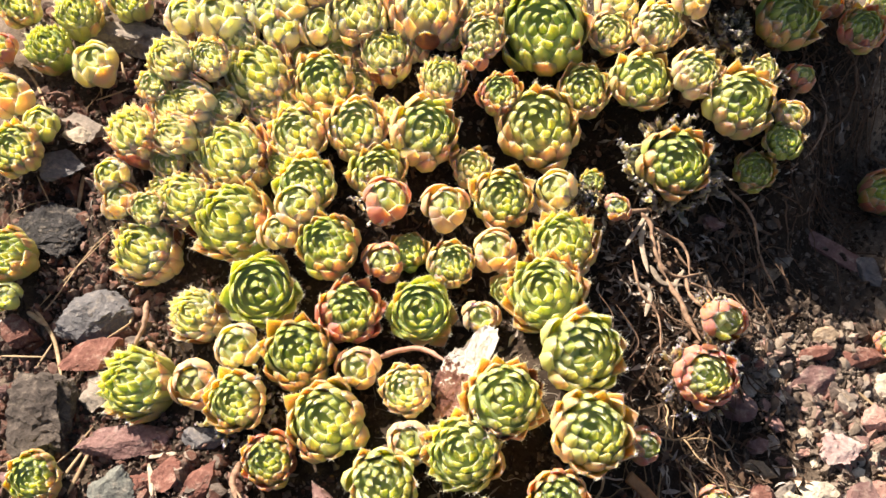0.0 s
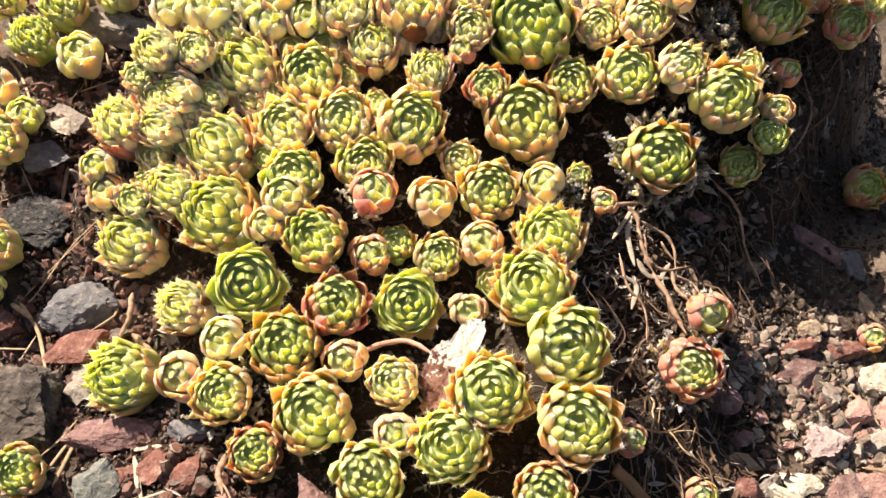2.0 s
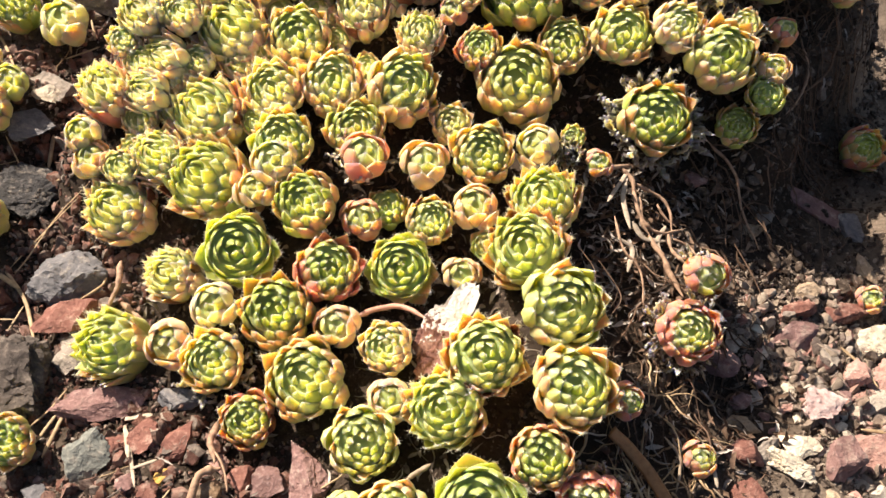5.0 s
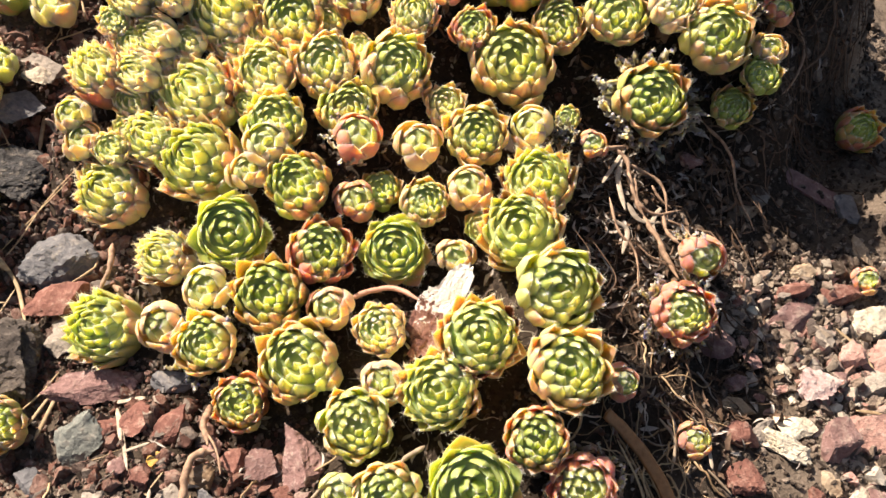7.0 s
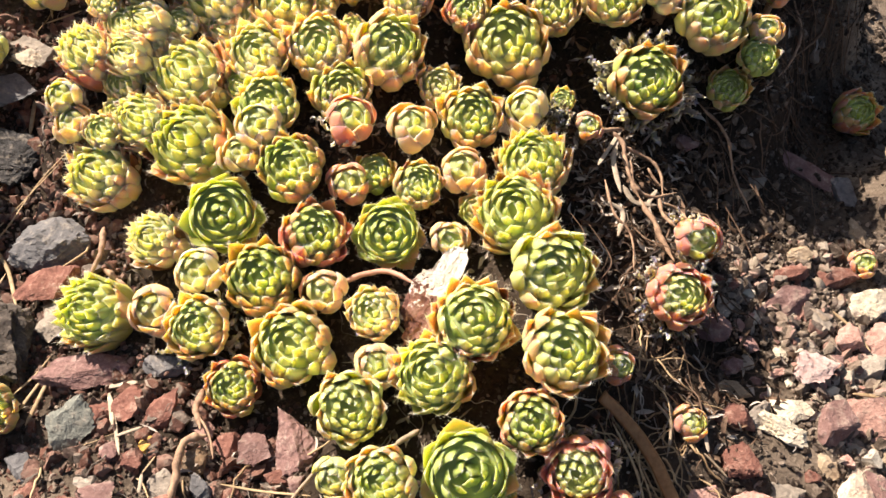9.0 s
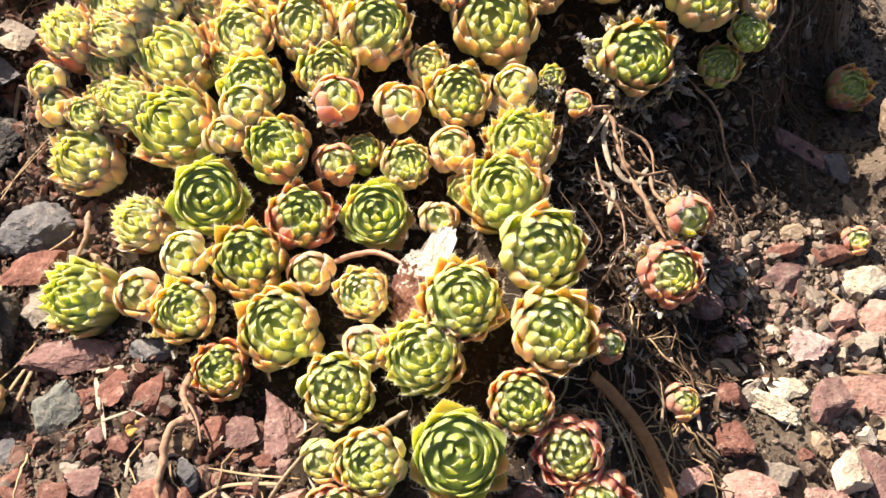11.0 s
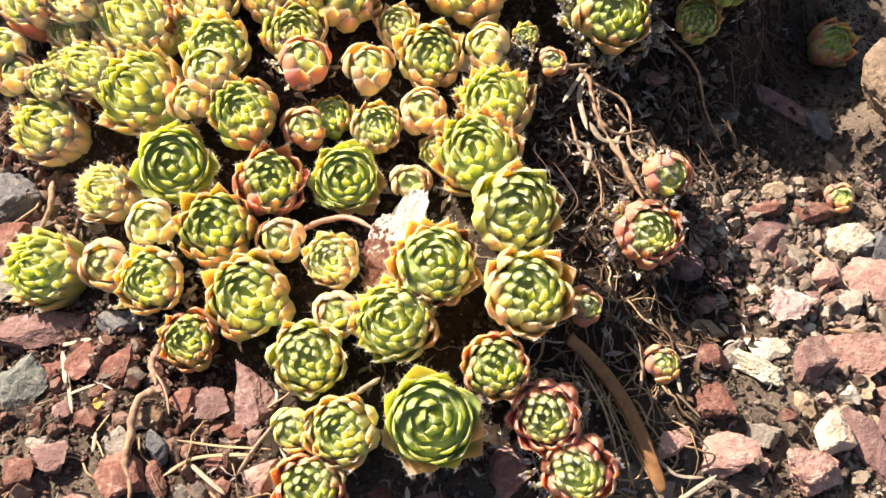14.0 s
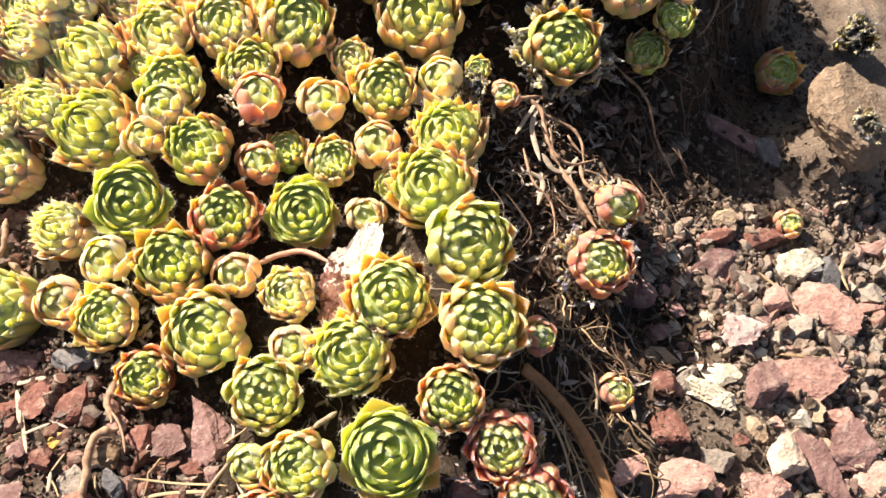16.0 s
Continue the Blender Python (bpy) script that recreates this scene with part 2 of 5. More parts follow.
def gravel_material(name, stops):
    m, n, k, b = material(name, 0.9, 0.2)
    co, geo = n.new("ShaderNodeTexCoord"), n.new("ShaderNodeNewGeometry")
    fine, coarse = noise_node(n, k, co.outputs["Object"], 1500, 4, 0.75), noise_node(n, k, co.outputs["Object"], 380, 4, 0.65)
    colour = ramp_node(n, k, geo.outputs["Random Per Island"], stops, False)
    colour = mix_node(n, k, math_node(n, k, "MULTIPLY", fine, 0.9), colour, mix_node(n, k, 1.0, colour, (0.42, 0.38, 0.36), "MULTIPLY"))
    dust = ramp_node(n, k, coarse, [(0.45, (0, 0, 0)), (0.68, (0.55, 0.55, 0.55))])
    k.new(mix_node(n, k, dust, colour, (0.33, 0.27, 0.22)), b.inputs["Base Color"])
    bump_node(n, k, b, math_node(n, k, "ADD", fine, coarse), 0.8, 0.0008)
    return m


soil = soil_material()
gravel_mat = gravel_material("gravel", [(0.0, (0.32, 0.25, 0.20)), (0.2, (0.20, 0.16, 0.14)), (0.35, (0.42, 0.35, 0.27)), (0.5, (0.44, 0.25, 0.21)),
                                        (0.62, (0.36, 0.31, 0.27)), (0.74, (0.52, 0.46, 0.38)), (0.86, (0.52, 0.35, 0.31)), (0.94, (0.70, 0.65, 0.56))])
red_gravel_mat = gravel_material("red_gravel", [(0.0, (0.20, 0.10, 0.075)), (0.3, (0.14, 0.09, 0.075)), (0.5, (0.30, 0.16, 0.125)), (0.7, (0.19, 0.16, 0.14)),
                                                (0.85, (0.36, 0.22, 0.18)), (0.95, (0.42, 0.36, 0.30))])
crumb_mat = gravel_material("soil_crumbs", [(0.0, (0.05, 0.037, 0.029)), (0.3, (0.09, 0.069, 0.054)), (0.6, (0.145, 0.113, 0.09)), (0.90, (0.33, 0.27, 0.22))])

# lighter copy of the crumbs: the flat's sunlit brightness is put into the colour
grit_mat = gravel_material("pale_grit", [(0.0, (0.14, 0.11, 0.085)), (0.3, (0.24, 0.19, 0.15)), (0.6, (0.36, 0.29, 0.23)), (0.85, (0.52, 0.45, 0.37))])

# ---- the plants' places: foot, radius, lean of the axis, form, colour, redness of the outer leaves ----
PLANTS = []


def houseleek(foot, radius, lean, form, tint, red, fringe=0):
    PLANTS.append((Vector(foot), radius, Vector((*lean, math.sqrt(max(0.05, 1 - lean[0] ** 2 - lean[1] ** 2)))).normalized(), form, tint, red, fringe))


houseleek((-0.1739, 0.3258, -0.0019), 0.0094, (-0.00, -0.20), "half", "lime", 1)
houseleek((-0.1585, 0.3046, -0.0020), 0.0092, (-0.04, -0.11), "tall", "green", 0)
houseleek((-0.1493, 0.3220, -0.0022), 0.0092, (0.00, -0.08), "tall", "lime", 0)
houseleek((-0.1382, 0.2954, -0.0017), 0.0095, (-0.08, -0.04), "ball", "pale", 0)
houseleek((-0.1779, 0.3040, -0.0019), 0.0069, (-0.00, -0.10), "ball", "red", 1)
houseleek((-0.1637, 0.2721, 0.0094), 0.0090, (-0.14, -0.09), "ball", "blush", 1)
houseleek((-0.1499, 0.2586, 0.0099), 0.0072, (0.10, 0.02), "ball", "lime", 0)
houseleek((-0.1569, 0.2482, 0.0100), 0.0105, (-0.00, -0.26), "half", "lime", 1)
houseleek((-0.1502, 0.2041, 0.0102), 0.0107, (-0.19, -0.24), "half", "green", 1)
houseleek((-0.1495, 0.1878, 0.0104), 0.0054, (-0.15, -0.21), "ball", "lime", 0)
houseleek((-0.1054, 0.2397, 0.0332), 0.0098, (-0.15, 0.00), "tall", "pale", 2)
houseleek((-0.1124, 0.2240, 0.0308), 0.0062, (-0.18, -0.04), "ball", "pale", 1)
houseleek((-0.1091, 0.2160, 0.0270), 0.0066, (-0.14, 0.05), "ball", "blush", 1)
houseleek((-0.0990, 0.2130, 0.0271), 0.0070, (-0.08, -0.18), "half", "pale", 1)
houseleek((-0.1003, 0.2019, 0.0185), 0.0115, (-0.21, -0.17), "tall", "pale", 1)
houseleek((-0.0790, 0.1749, 0.0246), 0.0086, (-0.34, -0.11), "tall", "pale", 1)
houseleek((-0.0864, 0.2176, 0.0268), 0.0098, (-0.26, -0.17), "tall", "pale", 1)
houseleek((-0.0699, 0.2090, 0.0256), 0.0140, (-0.24, -0.19), "tall", "lime", 1)
houseleek((-0.0713, 0.2333, 0.0288), 0.0130, (-0.21, -0.18), "tall", "pale", 1)
houseleek((-0.0902, 0.2380, 0.0347), 0.0082, (-0.40, -0.20), "half", "pale", 1)
houseleek((-0.0844, 0.2506, 0.0366), 0.0088, (-0.48, -0.25), "half", "pale", 1)
houseleek((-0.0930, 0.2634, 0.0440), 0.0083, (-0.28, -0.17), "half", "pale", 0)
houseleek((-0.0803, 0.2647, 0.0422), 0.0083, (-0.07, -0.19), "half", "pale", 1)
houseleek((-0.0643, 0.2643, 0.0320), 0.0132, (-0.19, -0.17), "tall", "pale", 1)
houseleek((-0.0413, 0.2620, 0.0317), 0.0125, (0.00, -0.28), "half", "lime", 1)
houseleek((-0.0489, 0.2396, 0.0321), 0.0110, (-0.13, -0.24), "half", "pale", 0)
houseleek((-0.0293, 0.2426, 0.0317), 0.0118, (0.05, -0.25), "half", "pale", 1)
houseleek((-0.0060, 0.2394, 0.0332), 0.0129, (0.25, -0.24), "half", "lime", 1)
houseleek((-0.0194, 0.2705, 0.0373), 0.0095, (-0.05, -0.10), "tall", "pale", 1)
houseleek((0.0011, 0.2595, 0.0378), 0.0080, (0.00, -0.10), "tall", "pale", 1)
houseleek((0.0123, 0.2668, 0.0412), 0.0050, (-0.05, -0.11), "ball", "red", 0)
houseleek((0.0156, 0.2756, 0.0410), 0.0089, (-0.00, -0.24), "half", "pale", 1)
houseleek((0.0214, 0.2548, 0.0352), 0.0084, (-0.00, -0.25), "half", "green", 2)
houseleek((0.0388, 0.2829, 0.0333), 0.0173, (-0.14, -0.31), "half", "green", 0)
houseleek((0.0353, 0.2461, 0.0267), 0.0156, (-0.06, -0.32), "half", "lime", 1)
houseleek((0.0518, 0.2603, 0.0290), 0.0106, (-0.05, -0.30), "half", "lime", 1)
houseleek((0.0619, 0.2809, 0.0360), 0.0090, (0.06, -0.28), "half", "pale", 1)
houseleek((0.0778, 0.2787, 0.0423), 0.0097, (0.05, -0.31), "half", "pale", 1)
houseleek((0.0718, 0.2614, 0.0324), 0.0121, (0.02, -0.27), "half", "lime", 1)
houseleek((0.0891, 0.2584, 0.0414), 0.0095, (0.18, -0.25), "half", "pale", 1)
houseleek((0.1041, 0.2502, 0.0359), 0.0132, (0.05, -0.33), "half", "lime", 1)
houseleek((0.0820, 0.2315, 0.0261), 0.0132, (0.02, -0.36), "half", "green", 1, fringe=44)
houseleek((0.1225, 0.2456, 0.0354), 0.0059, (-0.00, -0.09), "ball", "blush", 1)
houseleek((0.1203, 0.2379, 0.0307), 0.0075, (-0.13, -0.24), "half", "green", 0)
houseleek((0.1118, 0.2327, 0.0191), 0.0081, (-0.06, -0.28), "half", "green", 1)
houseleek((0.1251, 0.2830, 0.0400), 0.0122, (0.09, -0.26), "half", "green", 1)
houseleek((0.1543, 0.2837, 0.0343), 0.0093, (-0.05, -0.24), "half", "green", 2)
houseleek((0.1297, 0.2639, 0.0329), 0.0051, (0.23, -0.08), "ball", "red", 0)
houseleek((0.1142, 0.2623, 0.0381), 0.0064, (-0.14, -0.19), "half", "pale", 1, fringe=12)
houseleek((0.1647, 0.2930, 0.0345), 0.0079, (-0.00, -0.28), "half", "pale", 1)
houseleek((-0.0448, 0.2175, 0.0342), 0.0114, (-0.00, -0.23), "half", "lime", 0)
houseleek((-0.0467, 0.2078, 0.0392), 0.0072, (-0.06, -0.10), "ball", "pale", 1)
houseleek((-0.0211, 0.2249, 0.0295), 0.0109, (0.05, -0.20), "half", "lime", 0)
houseleek((-0.0180, 0.2107, 0.0360), 0.0082, (0.18, 0.05), "ball", "red", 2, fringe=12)
houseleek((0.0021, 0.2092, 0.0339), 0.0080, (0.03, -0.02), "ball", "blush", 1)
houseleek((0.0112, 0.2282, 0.0292), 0.0078, (-0.00, -0.23), "half", "pale", 1)
houseleek((0.0214, 0.2141, 0.0318), 0.0111, (-0.00, -0.27), "half", "lime", 1)
houseleek((0.0404, 0.2161, 0.0335), 0.0072, (-0.42, -0.08), "ball", "pale", 1)
houseleek((-0.0524, 0.1999, 0.0340), 0.0067, (-0.10, -0.04), "ball", "blush", 1)
houseleek((-0.0357, 0.1950, 0.0335), 0.0115, (-0.14, -0.18), "half", "green", 1)
houseleek((-0.0180, 0.1896, 0.0336), 0.0066, (-0.00, -0.23), "ball", "red", 1)
houseleek((-0.0105, 0.1963, 0.0274), 0.0075, (-0.00, -0.15), "half", "green", 1)
houseleek((0.0037, 0.1894, 0.0313), 0.0087, (0.09, -0.16), "half", "lime", 1)
houseleek((0.0182, 0.1934, 0.0335), 0.0076, (-0.08, -0.07), "ball", "blush", 0)
houseleek((0.0406, 0.1946, 0.0344), 0.0115, (-0.17, -0.08), "tall", "lime", 1)
houseleek((0.0338, 0.1759, 0.0382), 0.0125, (-0.19, -0.19), "tall", "lime", 1)
houseleek((0.0220, 0.1821, 0.0301), 0.0063, (-0.00, -0.48), "open", "green", 0)
houseleek((0.0134, 0.1709, 0.0311), 0.0061, (-0.00, -0.23), "ball", "blush", 1)
houseleek((-0.0586, 0.1828, 0.0269), 0.0135, (0.12, -0.38), "open", "green", 0)
houseleek((-0.0295, 0.1733, 0.0287), 0.0116, (0.20, -0.16), "half", "green", 2)
houseleek((-0.0060, 0.1743, 0.0291), 0.0120, (-0.00, -0.31), "open", "green", 0)
houseleek((-0.0642, 0.1624, 0.0279), 0.0075, (-0.14, -0.20), "ball", "pale", 0)
houseleek((-0.0446, 0.1601, 0.0273), 0.0122, (-0.04, -0.22), "half", "green", 1)
houseleek((-0.0253, 0.1536, 0.0316), 0.0069, (-0.15, -0.22), "ball", "blush", 1)
houseleek((-0.0095, 0.1457, 0.0340), 0.0087, (-0.22, -0.19), "half", "pale", 1)
houseleek((-0.0973, 0.1536, 0.0177), 0.0115, (-0.32, -0.21), "tall", "lime", 0)
houseleek((-0.0773, 0.1510, 0.0261), 0.0076, (-0.07, -0.38), "ball", "blush", 1)
houseleek((-0.0625, 0.1443, 0.0274), 0.0102, (-0.12, -0.24), "half", "lime", 1, fringe=12)
houseleek((-0.0341, 0.1369, 0.0291), 0.0131, (-0.11, -0.18), "half", "lime", 1)
houseleek((-0.0515, 0.1263, 0.0252), 0.0093, (-0.05, -0.24), "half", "green", 2)
houseleek((-0.0088, 0.1277, 0.0386), 0.0065, (-0.07, -0.21), "ball", "blush", 1)
houseleek((-0.0171, 0.1156, 0.0380), 0.0111, (0.04, -0.28), "half", "lime", 0)
houseleek((0.0078, 0.1238, 0.0413), 0.0112, (-0.24, -0.21), "tall", "lime", 0)
houseleek((0.0190, 0.1376, 0.0473), 0.0118, (0.02, -0.23), "tall", "lime", 1)
houseleek((0.0413, 0.1523, 0.0484), 0.0134, (0.15, -0.31), "half", "lime", 0)
houseleek((0.0426, 0.1262, 0.0515), 0.0128, (0.07, -0.18), "half", "lime", 1)
houseleek((0.0598, 0.1261, 0.0398), 0.0050, (0.38, -0.20), "ball", "red", 0)
houseleek((0.0829, 0.1517, 0.0294), 0.0099, (0.05, -0.31), "half", "red", 2, fringe=24)
houseleek((0.0911, 0.1716, 0.0287), 0.0073, (0.24, -0.53), "ball", "red", 2, fringe=8)
houseleek((-0.1267, 0.1240, 0.0142), 0.0092, (0.00, -0.27), "half", "green", 1)
houseleek((0.0598, 0.2119, 0.0304), 0.0046, (0.14, -0.20), "ball", "red", 0)
houseleek((0.1716, 0.2444, -0.0170), 0.0093, (0.21, -0.26), "half", "green", 2)
houseleek((-0.0785, 0.2836, 0.0419), 0.0093, (0.00, 0.01), "ball", "pale", 0)
houseleek((-0.0909, 0.2821, 0.0441), 0.0069, (-0.03, 0.10), "ball", "pale", 0)
houseleek((-0.0564, 0.2802, 0.0394), 0.0077, (0.00, 0.03), "ball", "pale", 0)
houseleek((-0.0430, 0.2811, 0.0394), 0.0077, (-0.00, -0.05), "ball", "pale", 1)
houseleek((-0.0297, 0.2852, 0.0403), 0.0118, (0.00, -0.15), "half", "pale", 0)
houseleek((-0.0052, 0.2860, 0.0405), 0.0143, (0.00, -0.13), "half", "pale", 1)
houseleek((0.0148, 0.2895, 0.0420), 0.0090, (-0.00, -0.20), "half", "pale", 1)
houseleek((-0.0536, 0.2893, 0.0414), 0.0086, (0.00, 0.03), "ball", "pale", 1)
houseleek((-0.0488, 0.2723, 0.0309), 0.0070, (0.00, 0.02), "ball", "pale", 0)
houseleek((-0.0361, 0.2741, 0.0319), 0.0074, (-0.00, -0.08), "ball", "pale", 1)
houseleek((-0.1273, 0.3288, -0.0019), 0.0099, (-0.00, -0.21), "half", "lime", 0)
houseleek((0.0647, 0.2917, 0.0399), 0.0074, (-0.00, -0.09), "ball", "pale", 1)
houseleek((0.0884, 0.2829, 0.0519), 0.0067, (-0.00, -0.12), "ball", "blush", 1)
houseleek((0.1443, 0.2962, 0.0343), 0.0059, (-0.00, -0.10), "ball", "red", 1)
houseleek((0.0526, 0.2222, 0.0297), 0.0047, (-0.10, -0.24), "half", "green", 1)
houseleek((-0.0718, 0.2785, 0.0367), 0.0085, (-0.12, -0.18), "half", "pale", 1)
houseleek((-0.0160, 0.2911, 0.0381), 0.0095, (0.00, 0.05), "ball", "pale", 0)
houseleek((0.0299, 0.3077, 0.0384), 0.0126, (-0.00, -0.21), "half", "pale", 1)
houseleek((-0.0407, 0.2986, 0.0427), 0.0124, (-0.00, -0.21), "half", "pale", 1)
houseleek((-0.0698, 0.2997, 0.0417), 0.0103, (0.00, -0.18), "half", "pale", 0)
houseleek((0.0754, 0.3051, 0.0419), 0.0104, (-0.00, -0.25), "half", "lime", 1)
houseleek((0.0158, 0.0956, 0.0430), 0.0142, (-0.01, -0.30), "open", "green", 0)
houseleek((-0.0067, 0.0938, 0.0425), 0.0103, (-0.20, -0.22), "half", "lime", 1)
houseleek((-0.0200, 0.0949, 0.0428), 0.0059, (-0.21, -0.29), "ball", "lime", 0)
houseleek((-0.0163, 0.0802, 0.0386), 0.0102, (0.03, -0.19), "half", "lime", 2)
houseleek((0.0341, 0.1083, 0.0454), 0.0099, (-0.08, -0.22), "half", "green", 2)
houseleek((0.0468, 0.0961, 0.0404), 0.0099, (-0.14, -0.38), "half", "red", 2, fringe=14)
houseleek((0.0537, 0.0816, 0.0360), 0.0098, (-0.06, -0.35), "half", "red", 2, fringe=18)
houseleek((0.0824, 0.1117, 0.0269), 0.0051, (0.16, -0.03), "ball", "red", 0)
houseleek((0.1589, 0.1764, -0.0047), 0.0048, (-0.22, -0.18), "ball", "red", 1)
houseleek((0.1022, 0.2750, 0.0435), 0.0104, (0.09, -0.30), "open", "dead", 0)
houseleek((0.0499, 0.2150, 0.0316), 0.0058, (-0.00, -0.25), "open", "dead", 0)
houseleek((-0.0553, 0.1502, 0.0237), 0.0054, (-0.00, -0.36), "open", "dead", 0)
houseleek((0.2175, 0.2707, -0.0328), 0.0097, (-0.24, -0.54), "open", "dead", 0)
houseleek((0.1850, 0.2037, 0.0112), 0.0078, (0.04, -0.40), "open", "dead", 0)
houseleek((-0.0942, 0.2306, 0.0273), 0.0071, (-0.12, -0.17), "half", "pale", 1)
houseleek((-0.0620, 0.2524, 0.0301), 0.0072, (-0.17, -0.18), "half", "pale", 1)
houseleek((-0.0855, 0.2452, 0.0320), 0.0072, (-0.03, -0.18), "half", "pale", 1)
houseleek((-0.0522, 0.2582, 0.0295), 0.0069, (0.03, -0.23), "half", "pale", 1)
houseleek((-0.0439, 0.2487, 0.0272), 0.0069, (-0.11, -0.25), "half", "pale", 1)
houseleek((-0.0750, 0.2511, 0.0338), 0.0068, (-0.19, -0.21), "half", "pale", 1)
houseleek((-0.0177, 0.2516, 0.0289), 0.0060, (-0.10, -0.18), "half", "pale", 1)
houseleek((-0.0087, 0.2764, 0.0352), 0.0070, (-0.07, -0.06), "half", "pale", 1)
houseleek((-0.0625, 0.2860, 0.0421), 0.0069, (0.00, 0.02), "ball", "pale", 0)
houseleek((-0.0841, 0.2359, 0.0275), 0.0060, (-0.04, -0.27), "half", "pale", 0)
houseleek((-0.0941, 0.2078, 0.0164), 0.0059, (-0.10, -0.24), "half", "pale", 1)
houseleek((-0.0936, 0.2496, 0.0345), 0.0075, (-0.17, -0.11), "half", "pale", 1)
houseleek((-0.0652, 0.2303, 0.0277), 0.0071, (-0.14, -0.28), "half", "pale", 1)
houseleek((-0.0774, 0.2239, 0.0231), 0.0067, (-0.09, -0.22), "half", "pale", 1)
houseleek((-0.0545, 0.2298, 0.0292), 0.0059, (-0.23, -0.23), "half", "lime", 1)
houseleek((-0.0345, 0.2720, 0.0306), 0.0074, (-0.18, -0.20), "half", "pale", 0)
houseleek((-0.0282, 0.2636, 0.0288), 0.0065, (-0.16, -0.20), "half", "pale", 1)
houseleek((-0.1001, 0.2560, 0.0391), 0.0063, (0.06, -0.26), "half", "pale", 1)
houseleek((-0.0944, 0.2210, 0.0253), 0.0070, (-0.20, -0.22), "half", "pale", 1)
houseleek((-0.0694, 0.2892, 0.0397), 0.0082, (-0.02, -0.25), "half", "pale", 1)
houseleek((0.0025, 0.2806, 0.0364), 0.0070, (0.02, -0.25), "half", "pale", 1)
houseleek((0.0489, 0.2950, 0.0315), 0.0072, (-0.22, -0.21), "half", "pale", 1)
# four unseen rosettes beyond the mat's far edge, added to shade the bank
houseleek((0.0945, 0.2990, 0.0557), 0.0120, (-0.00, -0.26), "half", "lime", 1)
houseleek((0.1100, 0.2946, 0.0558), 0.0111, (-0.00, -0.20), "half", "green", 1)
houseleek((0.1267, 0.2999, 0.0556), 0.0120, (-0.00, -0.21), "half", "green", 1)
houseleek((0.1427, 0.2998, 0.0558), 0.0112, (-0.00, -0.20), "half", "green", 1)

# ---- the ground: a slope that falls away from the viewer, with a mound of soil under the mat of plants ----
# humps of bare soil along the bank and in front: x, y, height, radius
BANK = ((0.086, 0.108, 0.028, 0.015), (0.088, 0.198, 0.006, 0.016), (0.076, 0.216, 0.005, 0.016), (0.102, 0.128, 0.009, 0.012), (0.075, 0.135, 0.024, 0.014),
        (-0.070, 0.086, 0.030, 0.020), (0.066, 0.165, 0.017, 0.016), (0.062, 0.188, 0.018, 0.014), (0.105, 0.095, 0.018, 0.018),
        (0.132, 0.272, 0.018, 0.014))
FEET = np.array([(*p[0], p[1]) for p in PLANTS] + [(x, y, z + 0.62 * r + 0.0015, r) for x, y, z, r in BANK])
FOOT_W = FEET[:, 3] * 1.0 + 0.004
FOOT_Z = FEET[:, 2] - 0.62 * FEET[:, 3] - 0.0015


def slope(x, y):
    cx, cy = np.clip(x, -0.26, 0.28), np.clip(y, -0.06, 0.42)
    near = np.exp(-((x - cx) ** 2 + (y - cy) ** 2) / 0.35**2)
    return -0.035 + near * (0.0763 - 0.0011 * cx - 0.1745 * cy - 0.7088 * cx * cx)


def mound(x, y):
    """The soil's height, and how far it belongs to the mound."""
    x, y = np.atleast_1d(x).astype(float), np.atleast_1d(y).astype(float)
    low, top, total = slope(x, y), np.zeros_like(x), np.zeros_like(x)
    for (fx, fy, _, _), w, z in zip(FEET, FOOT_W, FOOT_Z):
        g = np.exp(-((x - fx) ** 2 + (y - fy) ** 2) / w**2)
        top, total = top + g * z, total + g
    z = (top + 0.16 * low) / (total + 0.16)
    return z, total / (total + 0.16)


def lumps(x, y):
    return sum(a * noise.noise(Vector((x * f, y * f, 3.7 * f))) for a, f in ((0.0022, 45), (0.0015, 130), (0.0010, 330)))


def ground_z(x, y):
    return float(mound(x, y)[0][0]) + lumps(x, y)


def spread(lo, hi, step, far, grow=1.35):
    inner = list(np.arange(lo, hi + step / 2, step))
    out, d = [], step
    while not out or out[-1] < far:
        d *= grow
        out.append((out[-1] if out else 0) + d)
    return np.array([lo - v for v in reversed(out)] + inner + [hi + v for v in out])


def mesh_object(name, verts, faces, mat, parent=None, smooth=True):
    me = bpy.data.meshes.new(name)
    me.from_pydata(verts, [], faces)
    me.materials.append(mat)
    if smooth:
        me.shade_smooth()
    ob = new(name, me)
    ob.parent = parent
    return ob


xs, ys = spread(-0.24, 0.27, 0.0022, 60), spread(-0.02, 0.42, 0.0022, 60)
gx, gy = np.meshgrid(xs, ys)
gz, _ = mound(gx.ravel(), gy.ravel())
verts = [(x, y, z + lumps(x, y)) for x, y, z in zip(gx.ravel().tolist(), gy.ravel().tolist(), gz.tolist())]
nx = len(xs)
faces = [(r * nx + c, r * nx + c + 1, (r + 1) * nx + c + 1, (r + 1) * nx + c) for r in range(len(ys) - 1) for c in range(nx - 1)]
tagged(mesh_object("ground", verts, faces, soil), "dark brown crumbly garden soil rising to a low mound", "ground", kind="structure")


